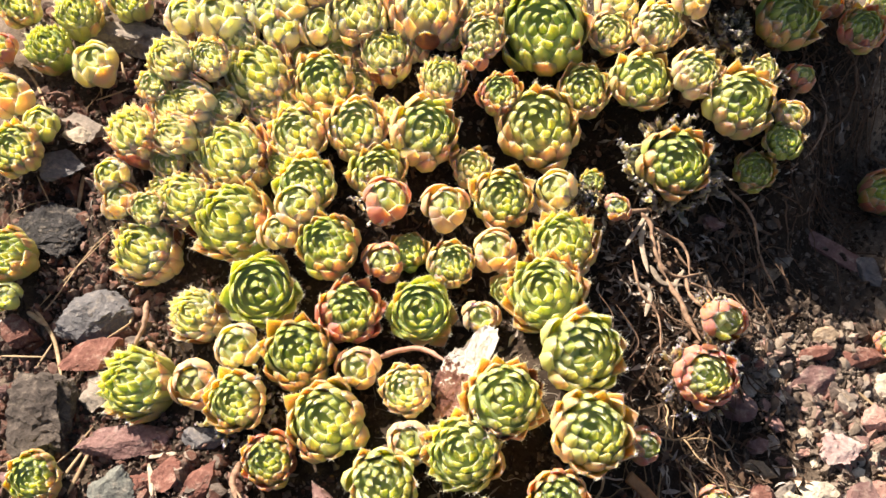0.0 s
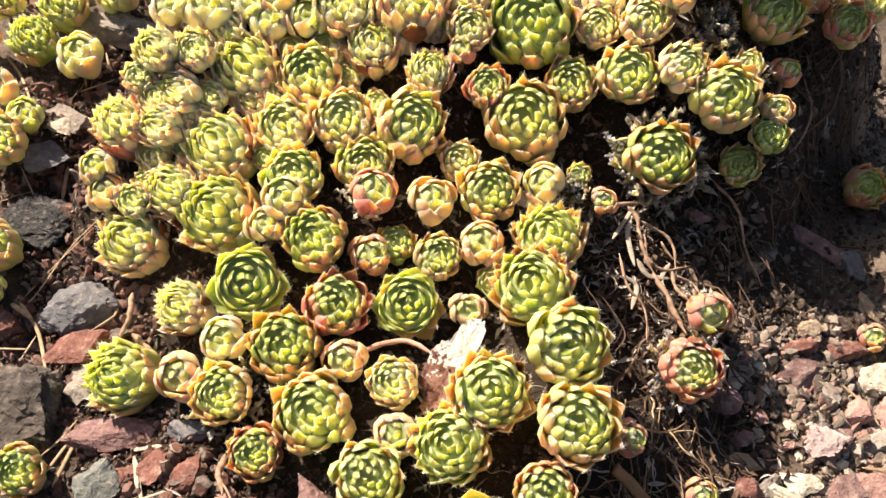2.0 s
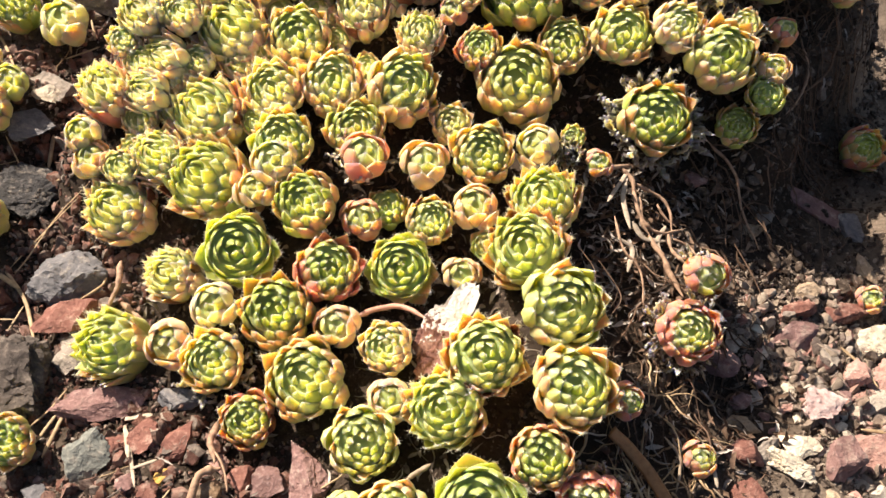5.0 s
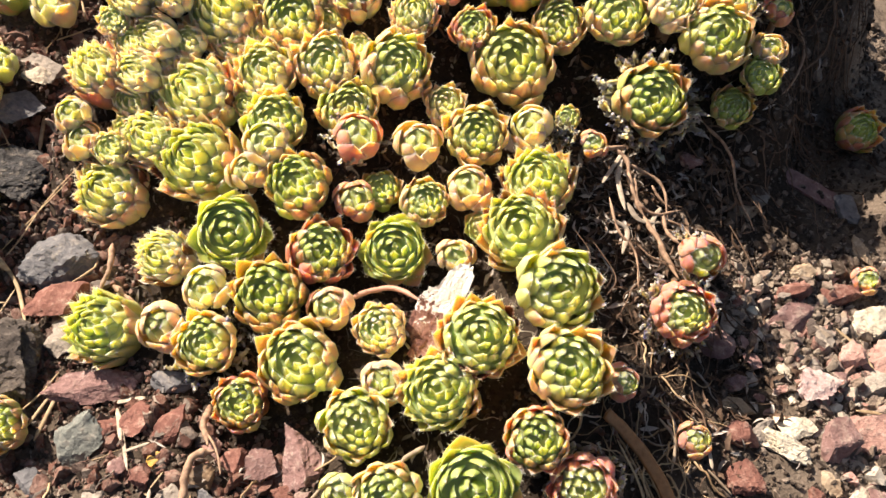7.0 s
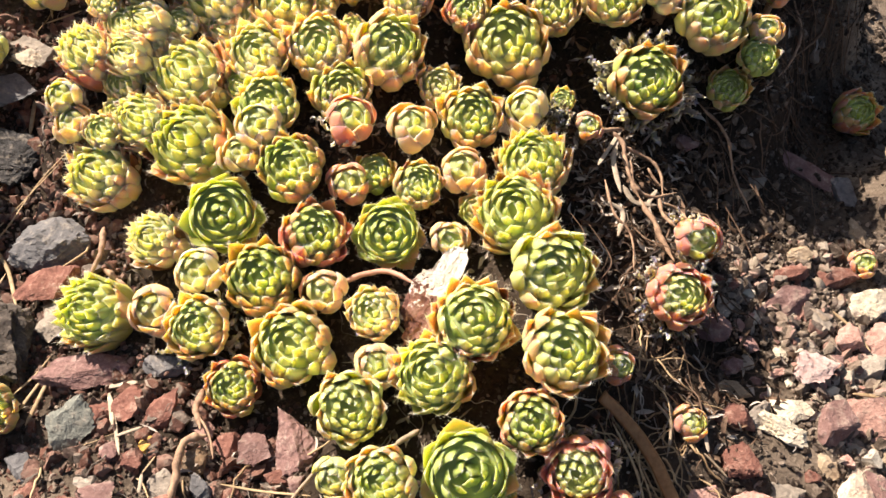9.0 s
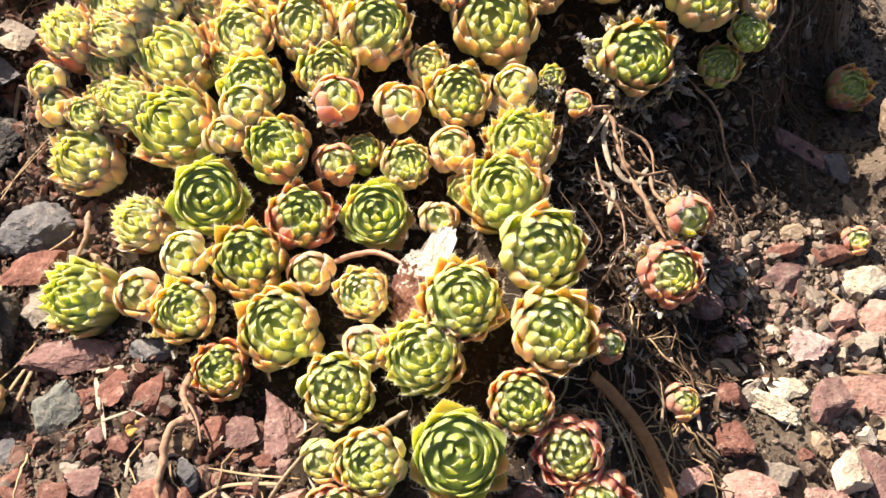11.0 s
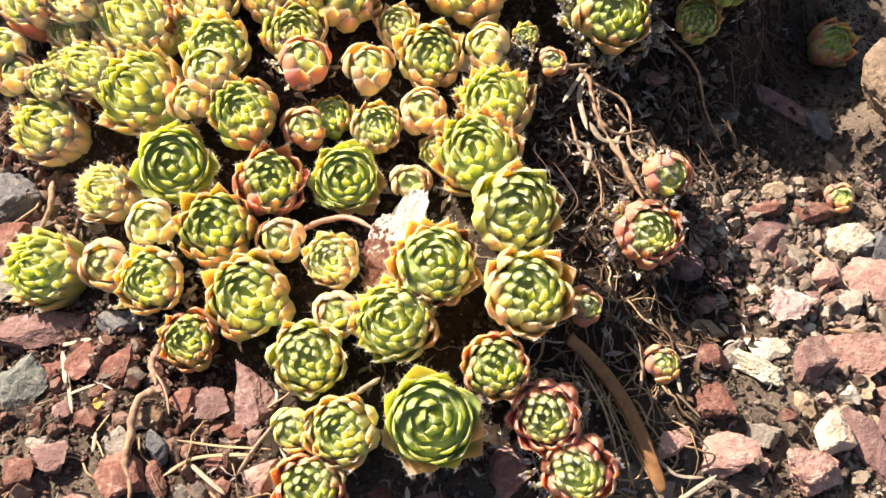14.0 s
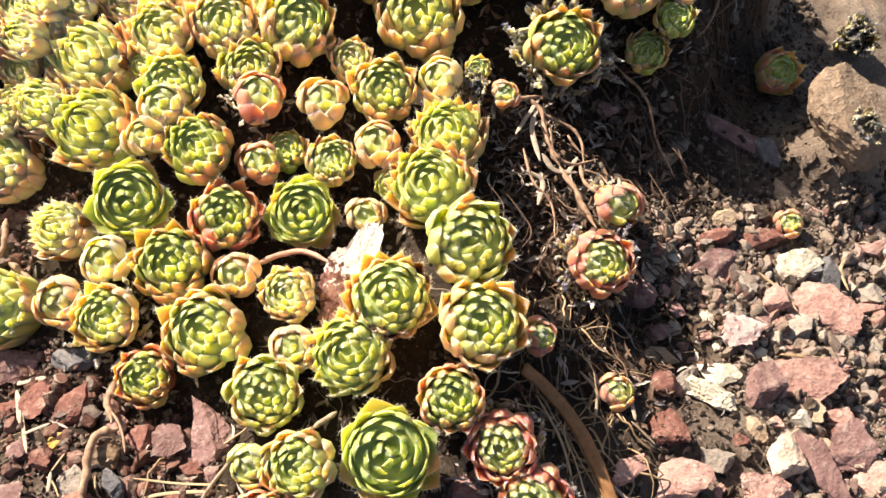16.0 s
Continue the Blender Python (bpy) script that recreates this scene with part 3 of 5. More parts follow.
# ---- loose gravel and crumbs of soil ----
def chip(rng, cuts=5, fine=1):
    """A small broken stone of unit size: a coarse ball cut by random planes."""
    bm = bmesh.new()
    bmesh.ops.create_icosphere(bm, subdivisions=fine, radius=1)
    for _ in range(cuts):
        d = Vector((rng.gauss(0, 1), rng.gauss(0, 1), rng.gauss(0, 1))).normalized()
        h = rng.uniform(0.40, 0.72)
        for v in bm.verts:
            over = v.co.dot(d) - h
            if over > 0:
                v.co -= d * over
    o = Vector((rng.uniform(0, 50), rng.uniform(0, 50), 0))
    for v in bm.verts:
        v.co += v.co * (0.22 * noise.noise(v.co * 1.9 + o) + 0.10 * noise.noise(v.co * 5 + o) + 0.06 * noise.noise(v.co * 11 + o))
    out = [tuple(v.co) for v in bm.verts], [tuple(v.index for v in f.verts) for f in bm.faces]
    bm.free()
    return out


def scatter(name, count, small, big, power, mat, label, category, limit, seed, sink=0.15, fine=1, west=-0.17, east=0.205, north=0.34):
    rng = random.Random(seed)
    kinds = [chip(rng, 9, fine) for _ in range(14)]
    large = [chip(rng, 10, 3) for _ in range(10)] if fine > 1 else kinds
    verts, faces = [], []
    places = [(rng.uniform(west, east), rng.uniform(0.035, north)) for _ in range(count * 2)]
    zs, ms = mound(*np.array(places).T)
    for (x, y), z in [(p, z) for p, z, m in zip(places, zs.tolist(), ms.tolist()) if m < limit][:count]:
        s = small + (big - small) * rng.random() ** power
        turn = Euler((rng.uniform(0, 6), rng.uniform(0, 6), rng.uniform(0, 6))).to_matrix()
        squash = Vector((rng.uniform(0.8, 1.3), rng.uniform(0.7, 1.1), rng.uniform(0.5, 0.9)))
        at, first = Vector((x, y, z + lumps(x, y) + s * sink)), len(verts)
        vs, fs = rng.choice(large if s > 0.0034 else kinds)
        verts += [tuple(at + (turn @ (Vector(v) * squash)) * s) for v in vs]
        faces += [tuple(i + first for i in f) for f in fs]
    ob = mesh_object(name, verts, faces, mat, smooth=fine > 1)
    if fine > 1:
        ob.data.set_sharp_from_angle(angle=radians(28))
    return tagged(ob, label, category, kind="stuff")


scatter("gravel", 3000, 0.0008, 0.0046, 3.0, gravel_mat, "loose mixed red, grey and tan gravel on the soil", "gravel", 0.55, 5, 0.15, 2, 0.0, 0.205, 0.185)
scatter("red_gravel", 3000, 0.0008, 0.0050, 2.8, red_gravel_mat, "packed red-brown broken stone on the soil", "gravel", 0.80, 8, 0.15, 2, -0.17, 0.0)
scatter("red_grit", 7000, 0.0005, 0.0022, 2.0, red_gravel_mat, "fine red-brown grit between the broken stones", "grit", 0.85, 9, 0.3, 1, -0.17, 0.06)
scatter("bank_pebbles", 2600, 0.0007, 0.0036, 2.4, crumb_mat, "small brown pebbles and clods on the shaded bank", "gravel", 0.9, 10, 0.15, 2, 0.085, 0.205, 0.34)
scatter("soil_crumbs", 21000, 0.0004, 0.0020, 2.6, crumb_mat, "small brown crumbs of dry soil", "soil", 0.992, 6)
scatter("grit", 13000, 0.00035, 0.0012, 1.5, grit_mat, "fine pale brown grit on the bare soil", "grit", 0.70, 7, 0.3, 1, 0.085, 0.205, 0.19)


# ---- stones ----
STONE_WORDS = {"red": "brick-red", "pink": "pinkish red", "mauve": "dull mauve-red", "brown": "brown", "tan": "tan earthy", "tanrock": "smooth tan",
               "grey": "grey", "greybrown": "layered grey-brown", "slate": "dark slate-grey", "slategreen": "greenish grey", "black": "black porous cinder",
               "pale": "pale grey", "cream": "cream-white", "creampink": "cream and pink", "whitepink": "white-veined pink", "whitered": "white-crusted red",
               "ochre": "ochre-yellow"}
SHAPE_WORDS = {"block": "angular stone lying on the soil", "slab": "flat slab of stone on the soil", "rough": "rough weathered stone on the soil",
               "boulder": "rounded boulder half sunk in the soil"}


LAID = [(p[0].x, p[0].y, p[1] + 0.002) for p in PLANTS]


def stone(at, half, turn, tint, shape):
    """An angular stone: a fine ball cut by random planes, roughened along its faces."""
    rng = random.Random(round(abs(at[0] * 7919 + at[1] * 104729) * 1000))
    bm = bmesh.new()
    bmesh.ops.create_icosphere(bm, subdivisions=5 if max(half) > 0.009 else 4, radius=1.0)
    cuts = {"block": 12, "slab": 10, "rough": 10, "boulder": 5}[shape]
    for c in range(cuts):
        d = Vector((rng.gauss(0, 1), rng.gauss(0, 1), rng.gauss(0, 0.7))).normalized()
        h = rng.uniform(0.42, 0.70) if shape != "boulder" else rng.uniform(0.7, 0.9)
        if c == 0:
            d, h = Vector((rng.uniform(-0.25, 0.25), rng.uniform(-0.25, 0.25), 1)).normalized(), rng.uniform(0.42, 0.6)
        for v in bm.verts:
            over = v.co.dot(d) - h
            if over > 0:
                v.co -= d * over * 0.97
    rough = {"block": 0.14, "slab": 0.11, "rough": 0.24, "boulder": 0.09}[shape]
    o = Vector((rng.uniform(0, 50), rng.uniform(0, 50), rng.uniform(0, 50)))
    for v in bm.verts:
        p = v.co.copy()
        layer = Vector((p.x * 1.5, p.y * 1.5, p.z * 5)) if tint in ("greybrown", "slate", "black") else p * 2.2
        v.co -= p * 0.9 * rough * max(0.0, noise.noise(p * 4.5 - o) - 0.15)
        v.co += p * (rough * (noise.noise(layer + o) + 0.55 * noise.noise(p * 6 + o) + 0.45 * noise.noise(p * 14 + o) + 0.25 * noise.noise(p * 30 + o)))
        v.co = Vector((v.co.x * half[0], v.co.y * half[1], v.co.z * half[2])) * (1.12 if shape == "boulder" else 1.15)
    LAID.append((at[0], at[1], max(half[:2])))
    me = bpy.data.meshes.new("stone")
    bm.to_mesh(me)
    bm.free()
    me.materials.append(ROCK[tint])
    me.shade_smooth()
    me.set_sharp_from_angle(angle=radians(24))
    ob = new("boulder" if shape == "boulder" else "stone", me)
    ob.matrix_world = pose(*at, rng.uniform(-8, 8), rng.uniform(-8, 8), turn)
    return tagged(ob, STONE_WORDS[tint] + " " + SHAPE_WORDS[shape], "stone", "stones on the soil")


stone((-0.1280, 0.3174, -0.0076), (0.0188, 0.0099, 0.0066), -18, "grey", "rough")
stone((-0.1397, 0.2672, -0.0020), (0.0102, 0.0079, 0.0033), -5, "grey", "slab")
stone((-0.1430, 0.2472, 0.0030), (0.0132, 0.0078, 0.0052), -10, "slate", "block")
stone((-0.1411, 0.2180, 0.0023), (0.0182, 0.0091, 0.0061), -12, "black", "rough")
stone((-0.1199, 0.1842, 0.0083), (0.0145, 0.0103, 0.0069), -5, "slate", "block")
stone((-0.1165, 0.1655, 0.0112), (0.0118, 0.0060, 0.0028), 14, "red", "slab")
stone((-0.1453, 0.1773, 0.0047), (0.0094, 0.0074, 0.0049), -20, "red", "block")
stone((-0.1308, 0.1492, 0.0118), (0.0182, 0.0144, 0.0097), -22, "greybrown", "rough")
stone((-0.1131, 0.1521, 0.0106), (0.0063, 0.0078, 0.0044), -30, "grey", "block")
stone((-0.0985, 0.1360, 0.0150), (0.0165, 0.0072, 0.0032), 8, "mauve", "slab")
stone((-0.0730, 0.1350, 0.0198), (0.0075, 0.0047, 0.0031), -5, "slate", "block")
stone((-0.1019, 0.1150, 0.0202), (0.0073, 0.0112, 0.0051), -10, "slategreen", "block")
stone((-0.0937, 0.1188, 0.0203), (0.0047, 0.0056, 0.0033), -0, "red", "block")
stone((-0.0824, 0.1233, 0.0218), (0.0054, 0.0082, 0.0038), -10, "red", "block")
stone((-0.0731, 0.1200, 0.0242), (0.0058, 0.0088, 0.0040), -25, "red", "block")
stone((-0.0794, 0.1039, 0.0295), (0.0040, 0.0046, 0.0028), -0, "red", "block")
stone((-0.0676, 0.0871, 0.0325), (0.0087, 0.0076, 0.0050), -10, "red", "block")
stone((-0.0958, 0.0901, 0.0292), (0.0070, 0.0067, 0.0045), -0, "red", "block")
stone((-0.0525, 0.1089, 0.0256), (0.0044, 0.0060, 0.0031), -0, "red", "block")
stone((-0.0451, 0.1068, 0.0268), (0.0060, 0.0073, 0.0042), -0, "mauve", "block")
stone((-0.0338, 0.1092, 0.0291), (0.0069, 0.0096, 0.0048), -0, "mauve", "block")
stone((-0.0618, 0.1031, 0.0290), (0.0065, 0.0041, 0.0027), -5, "brown", "block")
stone((-0.0586, 0.0947, 0.0308), (0.0049, 0.0045, 0.0030), -0, "slate", "block")
stone((-0.0703, 0.0968, 0.0304), (0.0043, 0.0055, 0.0030), -0, "grey", "block")
stone((-0.0590, 0.0855, 0.0305), (0.0036, 0.0048, 0.0025), -0, "red", "block")
stone((-0.0303, 0.0852, 0.0340), (0.0075, 0.0057, 0.0038), 10, "pink", "block")
stone((-0.0385, 0.0981, 0.0286), (0.0040, 0.0033, 0.0021), -0, "red", "block")
stone((-0.0428, 0.0811, 0.0301), (0.0054, 0.0041, 0.0027), -0, "red", "block")
stone((-0.0505, 0.0926, 0.0294), (0.0034, 0.0026, 0.0017), -0, "red", "block")
stone((-0.0886, 0.0937, 0.0292), (0.0070, 0.0045, 0.0030), 5, "mauve", "block")
stone((-0.0861, 0.1077, 0.0265), (0.0035, 0.0030, 0.0020), -0, "mauve", "block")
stone((-0.0919, 0.0982, 0.0275), (0.0040, 0.0029, 0.0019), -0, "grey", "block")
stone((0.0096, 0.1500, 0.0350), (0.0078, 0.0165, 0.0062), -24, "whitered", "rough")
stone((0.1177, 0.1196, 0.0158), (0.0068, 0.0051, 0.0034), -10, "cream", "block")
stone((0.1138, 0.1113, 0.0183), (0.0108, 0.0046, 0.0036), -25, "cream", "rough")
stone((0.1301, 0.1151, 0.0170), (0.0077, 0.0085, 0.0054), -0, "mauve", "block")
stone((0.1489, 0.1165, 0.0096), (0.0110, 0.0076, 0.0051), -18, "pink", "block")
stone((0.1308, 0.0923, 0.0197), (0.0068, 0.0082, 0.0047), 10, "creampink", "block")
stone((0.1430, 0.0896, 0.0148), (0.0069, 0.0131, 0.0030), 25, "mauve", "slab")
stone((0.1218, 0.0805, 0.0215), (0.0108, 0.0076, 0.0051), -0, "pink", "block")
stone((0.0827, 0.0901, 0.0256), (0.0054, 0.0060, 0.0037), -0, "pink", "block")
stone((0.0986, 0.0868, 0.0231), (0.0089, 0.0070, 0.0046), -8, "pink", "block")
stone((0.1108, 0.0915, 0.0204), (0.0072, 0.0047, 0.0031), -0, "grey", "block")
stone((0.0978, 0.1021, 0.0243), (0.0055, 0.0091, 0.0038), 15, "red", "block")
stone((0.0990, 0.1152, 0.0211), (0.0066, 0.0052, 0.0035), -10, "red", "block")
stone((0.1000, 0.1258, 0.0151), (0.0082, 0.0039, 0.0016), -18, "tan", "slab")
stone((0.1065, 0.1163, 0.0175), (0.0057, 0.0032, 0.0021), 40, "grey", "rough")
stone((0.1277, 0.1334, 0.0115), (0.0073, 0.0069, 0.0046), 30, "whitepink", "rough")
stone((0.1242, 0.1424, 0.0073), (0.0064, 0.0030, 0.0012), -6, "grey", "slab")
stone((0.1183, 0.1390, 0.0100), (0.0032, 0.0026, 0.0017), -0, "cream", "block")
stone((0.1494, 0.1354, 0.0044), (0.0071, 0.0060, 0.0040), -0, "grey", "block")
stone((0.1432, 0.1454, 0.0040), (0.0054, 0.0053, 0.0035), -0, "pink", "block")
stone((0.1610, 0.1423, 0.0008), (0.0120, 0.0088, 0.0037), -20, "pink", "slab")
stone((0.1237, 0.1584, 0.0043), (0.0106, 0.0058, 0.0024), 28, "mauve", "slab")
stone((0.1278, 0.1700, 0.0023), (0.0071, 0.0047, 0.0031), 18, "red", "block")
stone((0.1447, 0.1704, -0.0029), (0.0117, 0.0056, 0.0037), 14, "red", "block")
stone((0.1598, 0.1607, -0.0029), (0.0094, 0.0071, 0.0047), 38, "cream", "block")
stone((0.1682, 0.1553, -0.0030), (0.0056, 0.0067, 0.0039), -0, "slate", "block")
stone((0.1508, 0.2152, -0.0110), (0.0182, 0.0055, 0.0023), -32, "mauve", "slab")
stone((0.1594, 0.2083, -0.0101), (0.0048, 0.0072, 0.0033), -0, "slate", "block")
stone((0.1611, 0.1909, -0.0085), (0.0035, 0.0062, 0.0024), 10, "tan", "rough")
stone((0.1335, 0.1775, -0.0004), (0.0053, 0.0044, 0.0029), -0, "tan", "rough")
stone((0.1830, 0.2094, 0.0079), (0.0122, 0.0185, 0.0097), 8, "tanrock", "boulder")
stone((0.1451, 0.1067, 0.0106), (0.0054, 0.0039, 0.0026), -0, "tan", "rough")
stone((0.1542, 0.1053, 0.0078), (0.0048, 0.0039, 0.0026), -0, "pink", "block")
stone((0.1183, 0.2007, 0.0016), (0.0050, 0.0032, 0.0021), -0, "tan", "rough")
stone((0.1244, 0.2080, -0.0020), (0.0043, 0.0033, 0.0022), -0, "grey", "rough")
stone((0.0978, 0.2183, 0.0090), (0.0050, 0.0032, 0.0021), -30, "mauve", "block")
stone((0.1014, 0.1337, 0.0141), (0.0045, 0.0040, 0.0026), -0, "mauve", "block")
stone((0.0968, 0.1452, 0.0186), (0.0076, 0.0047, 0.0031), -20, "mauve", "block")
stone((0.1940, 0.1615, -0.0114), (0.0051, 0.0045, 0.0030), -0, "tan", "block")
stone((0.1901, 0.1673, -0.0118), (0.0051, 0.0046, 0.0030), -0, "pink", "block")
stone((0.1807, 0.1497, -0.0062), (0.0057, 0.0048, 0.0032), -0, "grey", "block")
stone((0.1780, 0.1444, -0.0052), (0.0057, 0.0028, 0.0018), -0, "pink", "block")
stone((0.1593, 0.0862, 0.0115), (0.0084, 0.0071, 0.0047), -0, "pink", "block")
stone((0.1557, 0.0932, 0.0117), (0.0095, 0.0078, 0.0052), -10, "mauve", "block")
stone((0.1572, 0.1001, 0.0079), (0.0069, 0.0051, 0.0021), -20, "red", "slab")
stone((0.1589, 0.1582, -0.0032), (0.0084, 0.0048, 0.0032), -10, "slate", "block")
stone((0.0357, 0.0830, 0.0322), (0.0067, 0.0112, 0.0029), -10, "mauve", "slab")
stone((0.0519, 0.0742, 0.0300), (0.0045, 0.0032, 0.0021), -0, "red", "block")
stone((0.0156, 0.0765, 0.0322), (0.0060, 0.0032, 0.0021), -0, "mauve", "block")
stone((0.0006, 0.0772, 0.0328), (0.0045, 0.0035, 0.0023), -0, "red", "block")
stone((-0.0757, 0.1094, 0.0267), (0.0032, 0.0027, 0.0011), 20, "ochre", "slab")

stone((-0.1366, 0.2560, 0.0085), (0.0078, 0.0040, 0.0034), -8, "cream", "block")
# broken stones packed in front of the mat, and smaller ones over the flat soil beside it
pick = random.Random(77)
for west, east, south, north, count, small, big, tints in (
        (-0.115, -0.012, 0.066, 0.124, 46, 0.0036, 0.0082, ("red", "red", "mauve", "brown", "red", "mauve", "slate", "grey", "pink")),
        (-0.150, -0.100, 0.105, 0.165, 14, 0.0034, 0.0070, ("red", "mauve", "greybrown", "slate", "grey")),
        (0.098, 0.168, 0.070, 0.165, 44, 0.0024, 0.0056, ("pink", "mauve", "tan", "grey", "pink", "pale", "red", "cream"))):
    for _ in range(count * 12):
        size, x, y = small + (big - small) * pick.random() ** 1.6, pick.uniform(west, east), pick.uniform(south, north)
        if count == 0 or any(math.hypot(x - a, y - b) < 0.85 * (size + r) for a, b, r in LAID):
            continue
        count -= 1
        half = (size, size * pick.uniform(0.6, 1.0), size * pick.uniform(0.45, 0.75))
        stone((x, y, ground_z(x, y) + half[2] * 0.40), half, pick.uniform(-60, 60), pick.choice(tints), pick.choice(("block", "rough", "block")))


# ---- dry needles, chaff, sticks and roots ----
STRAND_NAME = {"straw": "dry_grass_blade", "chaff": "chaff_sliver", "root": "root", "stolon": "runner", "stem": "dead_stem", "stick": "dry_twig", "rootlet": "rootlet"}
STRAND_WORDS = {"straw": "straw-coloured dry grass blade lying on the soil", "chaff": "pale flat sliver of dry plant on the soil",
                "root": "brown knotty woody root running over the soil", "stolon": "pinkish-brown arching runner between the rosettes",
                "stem": "long flat brown dead stem lying beside the plants", "stick": "thin dry brown twig on the soil", "rootlet": "thin brown root hanging down the bank"}


def strand(kind, radius, points):
    """A thin tube along a smooth line through the points, flat for straw and chaff, knotty for roots."""
    rng = random.Random(round(abs(points[0][0] * 7919 + points[0][1] * 104729) * 1000))
    pts = [Vector(p) for p in points]
    line = []
    ext = [pts[0] * 2 - pts[1]] + pts + [pts[-1] * 2 - pts[-2]]
    steps = 12
    for i in range(1, len(ext) - 2):
        a, b, c, d = ext[i - 1 : i + 3]
        for s in range(steps):
            t = s / steps
            line.append(0.5 * ((2 * b) + (c - a) * t + (2 * a - 5 * b + 4 * c - d) * t * t + (3 * b - a - 3 * c + d) * t**3))
    line.append(pts[-1])
    wob = {"root": 0.9, "rootlet": 1.6, "stick": 0.35, "stolon": 0.25}.get(kind, 0.2) * radius
    o = Vector((rng.uniform(0, 40), rng.uniform(0, 40), 0))
    line = [p + wob * Vector((noise.noise(p * 160 + o), noise.noise(p * 160 - o), 0.6 * noise.noise(p * 160 + o * 2))) for p in line]
    flat = {"straw": 0.45, "chaff": 0.28, "stem": 0.35}.get(kind, 1.0)
    verts, faces, ring = [], [], 8
    for i, p in enumerate(line):
        along = (line[min(i + 1, len(line) - 1)] - line[max(i - 1, 0)]).normalized()
        side = along.cross(Vector((0, 0.2, 1))).normalized()
        up = side.cross(along)
        f = i / (len(line) - 1)
        end = min(1.0, 0.35 + 5 * f, 0.30 + 4 * (1 - f)) if kind != "stem" else min(1.0, 0.6 + 6 * (1 - f))
        if kind in ("root", "rootlet"):
            end *= 1.1 - 0.4 * f + 0.45 * noise.noise(p * 380 + o) + 0.25 * noise.noise(p * 1100 + o)
        for q in range(ring):
            w = 2 * math.pi * q / ring
            groove = 0.82 if flat < 1 and q == 2 else 1.0
            if kind in ("root", "stick", "stolon"):
                groove = 1 + 0.30 * noise.noise(Vector((q * 2.1, f * 9, 0)) + o)
            verts.append(tuple(p + radius * end * (side * math.cos(w) * (groove if flat == 1 else 1) + up * math.sin(w) * flat * groove)))
    for i in range(len(line) - 1):
        for q in range(ring):
            r = (q + 1) % ring
            faces.append((i * ring + q, i * ring + r, (i + 1) * ring + r, (i + 1) * ring + q))
    faces += [tuple(reversed(range(ring))), tuple(range(len(verts) - ring, len(verts)))]
    ob = mesh_object(STRAND_NAME[kind], verts, faces, DRY[kind])
    return tagged(ob, STRAND_WORDS[kind], {"straw": "grass", "chaff": "plant litter", "stick": "twig", "stem": "stem"}.get(kind, "root"))


strand("straw", 0.00055, [(-0.1711, 0.3015, -0.0077), (-0.1641, 0.2924, -0.0088), (-0.1521, 0.2707, 0.0025)])
strand("straw", 0.00043, [(-0.1308, 0.3030, -0.0078), (-0.1278, 0.2929, -0.0076)])
strand("straw", 0.00043, [(-0.1388, 0.2975, -0.0062), (-0.1361, 0.2855, -0.0070)])
strand("straw", 0.00043, [(-0.1379, 0.2829, -0.0065), (-0.1254, 0.2895, -0.0076)])
strand("straw", 0.00080, [(-0.1356, 0.2451, -0.0017), (-0.1361, 0.2312, -0.0034)])
strand("straw", 0.00026, [(-0.1513, 0.2422, 0.0031), (-0.1444, 0.2291, -0.0018)])
strand("straw", 0.00049, [(-0.1340, 0.2227, 0.0011), (-0.1122, 0.2150, 0.0233)])
strand("straw", 0.00029, [(-0.1122, 0.2110, 0.0212), (-0.1260, 0.2050, 0.0082), (-0.1346, 0.1909, 0.0054), (-0.1375, 0.1845, 0.0066)])
strand("straw", 0.00025, [(-0.1160, 0.2083, 0.0171), (-0.1343, 0.1974, 0.0034), (-0.1396, 0.1869, 0.0061)])
strand("straw", 0.00071, [(-0.1413, 0.1861, 0.0065), (-0.1339, 0.1758, 0.0031), (-0.1266, 0.1586, 0.0077)])
strand("straw", 0.00098, [(-0.1430, 0.1842, 0.0074), (-0.1361, 0.1800, 0.0043)])
strand("straw", 0.00036, [(-0.1515, 0.1697, 0.0026), (-0.1350, 0.1685, 0.0047)])
strand("straw", 0.00037, [(-0.1379, 0.1654, 0.0031), (-0.1344, 0.1744, 0.0023)])
strand("straw", 0.00034, [(-0.1123, 0.1414, 0.0123), (-0.1169, 0.1350, 0.0117), (-0.1228, 0.1292, 0.0114)])
strand("straw", 0.00067, [(-0.1113, 0.1345, 0.0132), (-0.1169, 0.1192, 0.0125)])
strand("straw", 0.00056, [(-0.1138, 0.1332, 0.0134), (-0.1196, 0.1236, 0.0130)])
strand("chaff", 0.00085, [(-0.0926, 0.1301, 0.0155), (-0.0825, 0.1305, 0.0193)])
strand("chaff", 0.00071, [(-0.0912, 0.1276, 0.0178), (-0.0861, 0.1146, 0.0273)])
strand("stolon", 0.00088, [(-0.0201, 0.1572, 0.0306), (-0.0139, 0.1601, 0.0304), (-0.0059, 0.1606, 0.0311), (0.0022, 0.1551, 0.0344)])
strand("root", 0.00100, [(-0.0976, 0.1819, 0.0204), (-0.0982, 0.1724, 0.0209), (-0.0999, 0.1660, 0.0209)])
strand("root", 0.00100, [(-0.0974, 0.1697, 0.0152), (-0.0887, 0.1618, 0.0174)])
strand("root", 0.00113, [(-0.0616, 0.1263, 0.0247), (-0.0622, 0.1196, 0.0262), (-0.0608, 0.1121, 0.0292)])
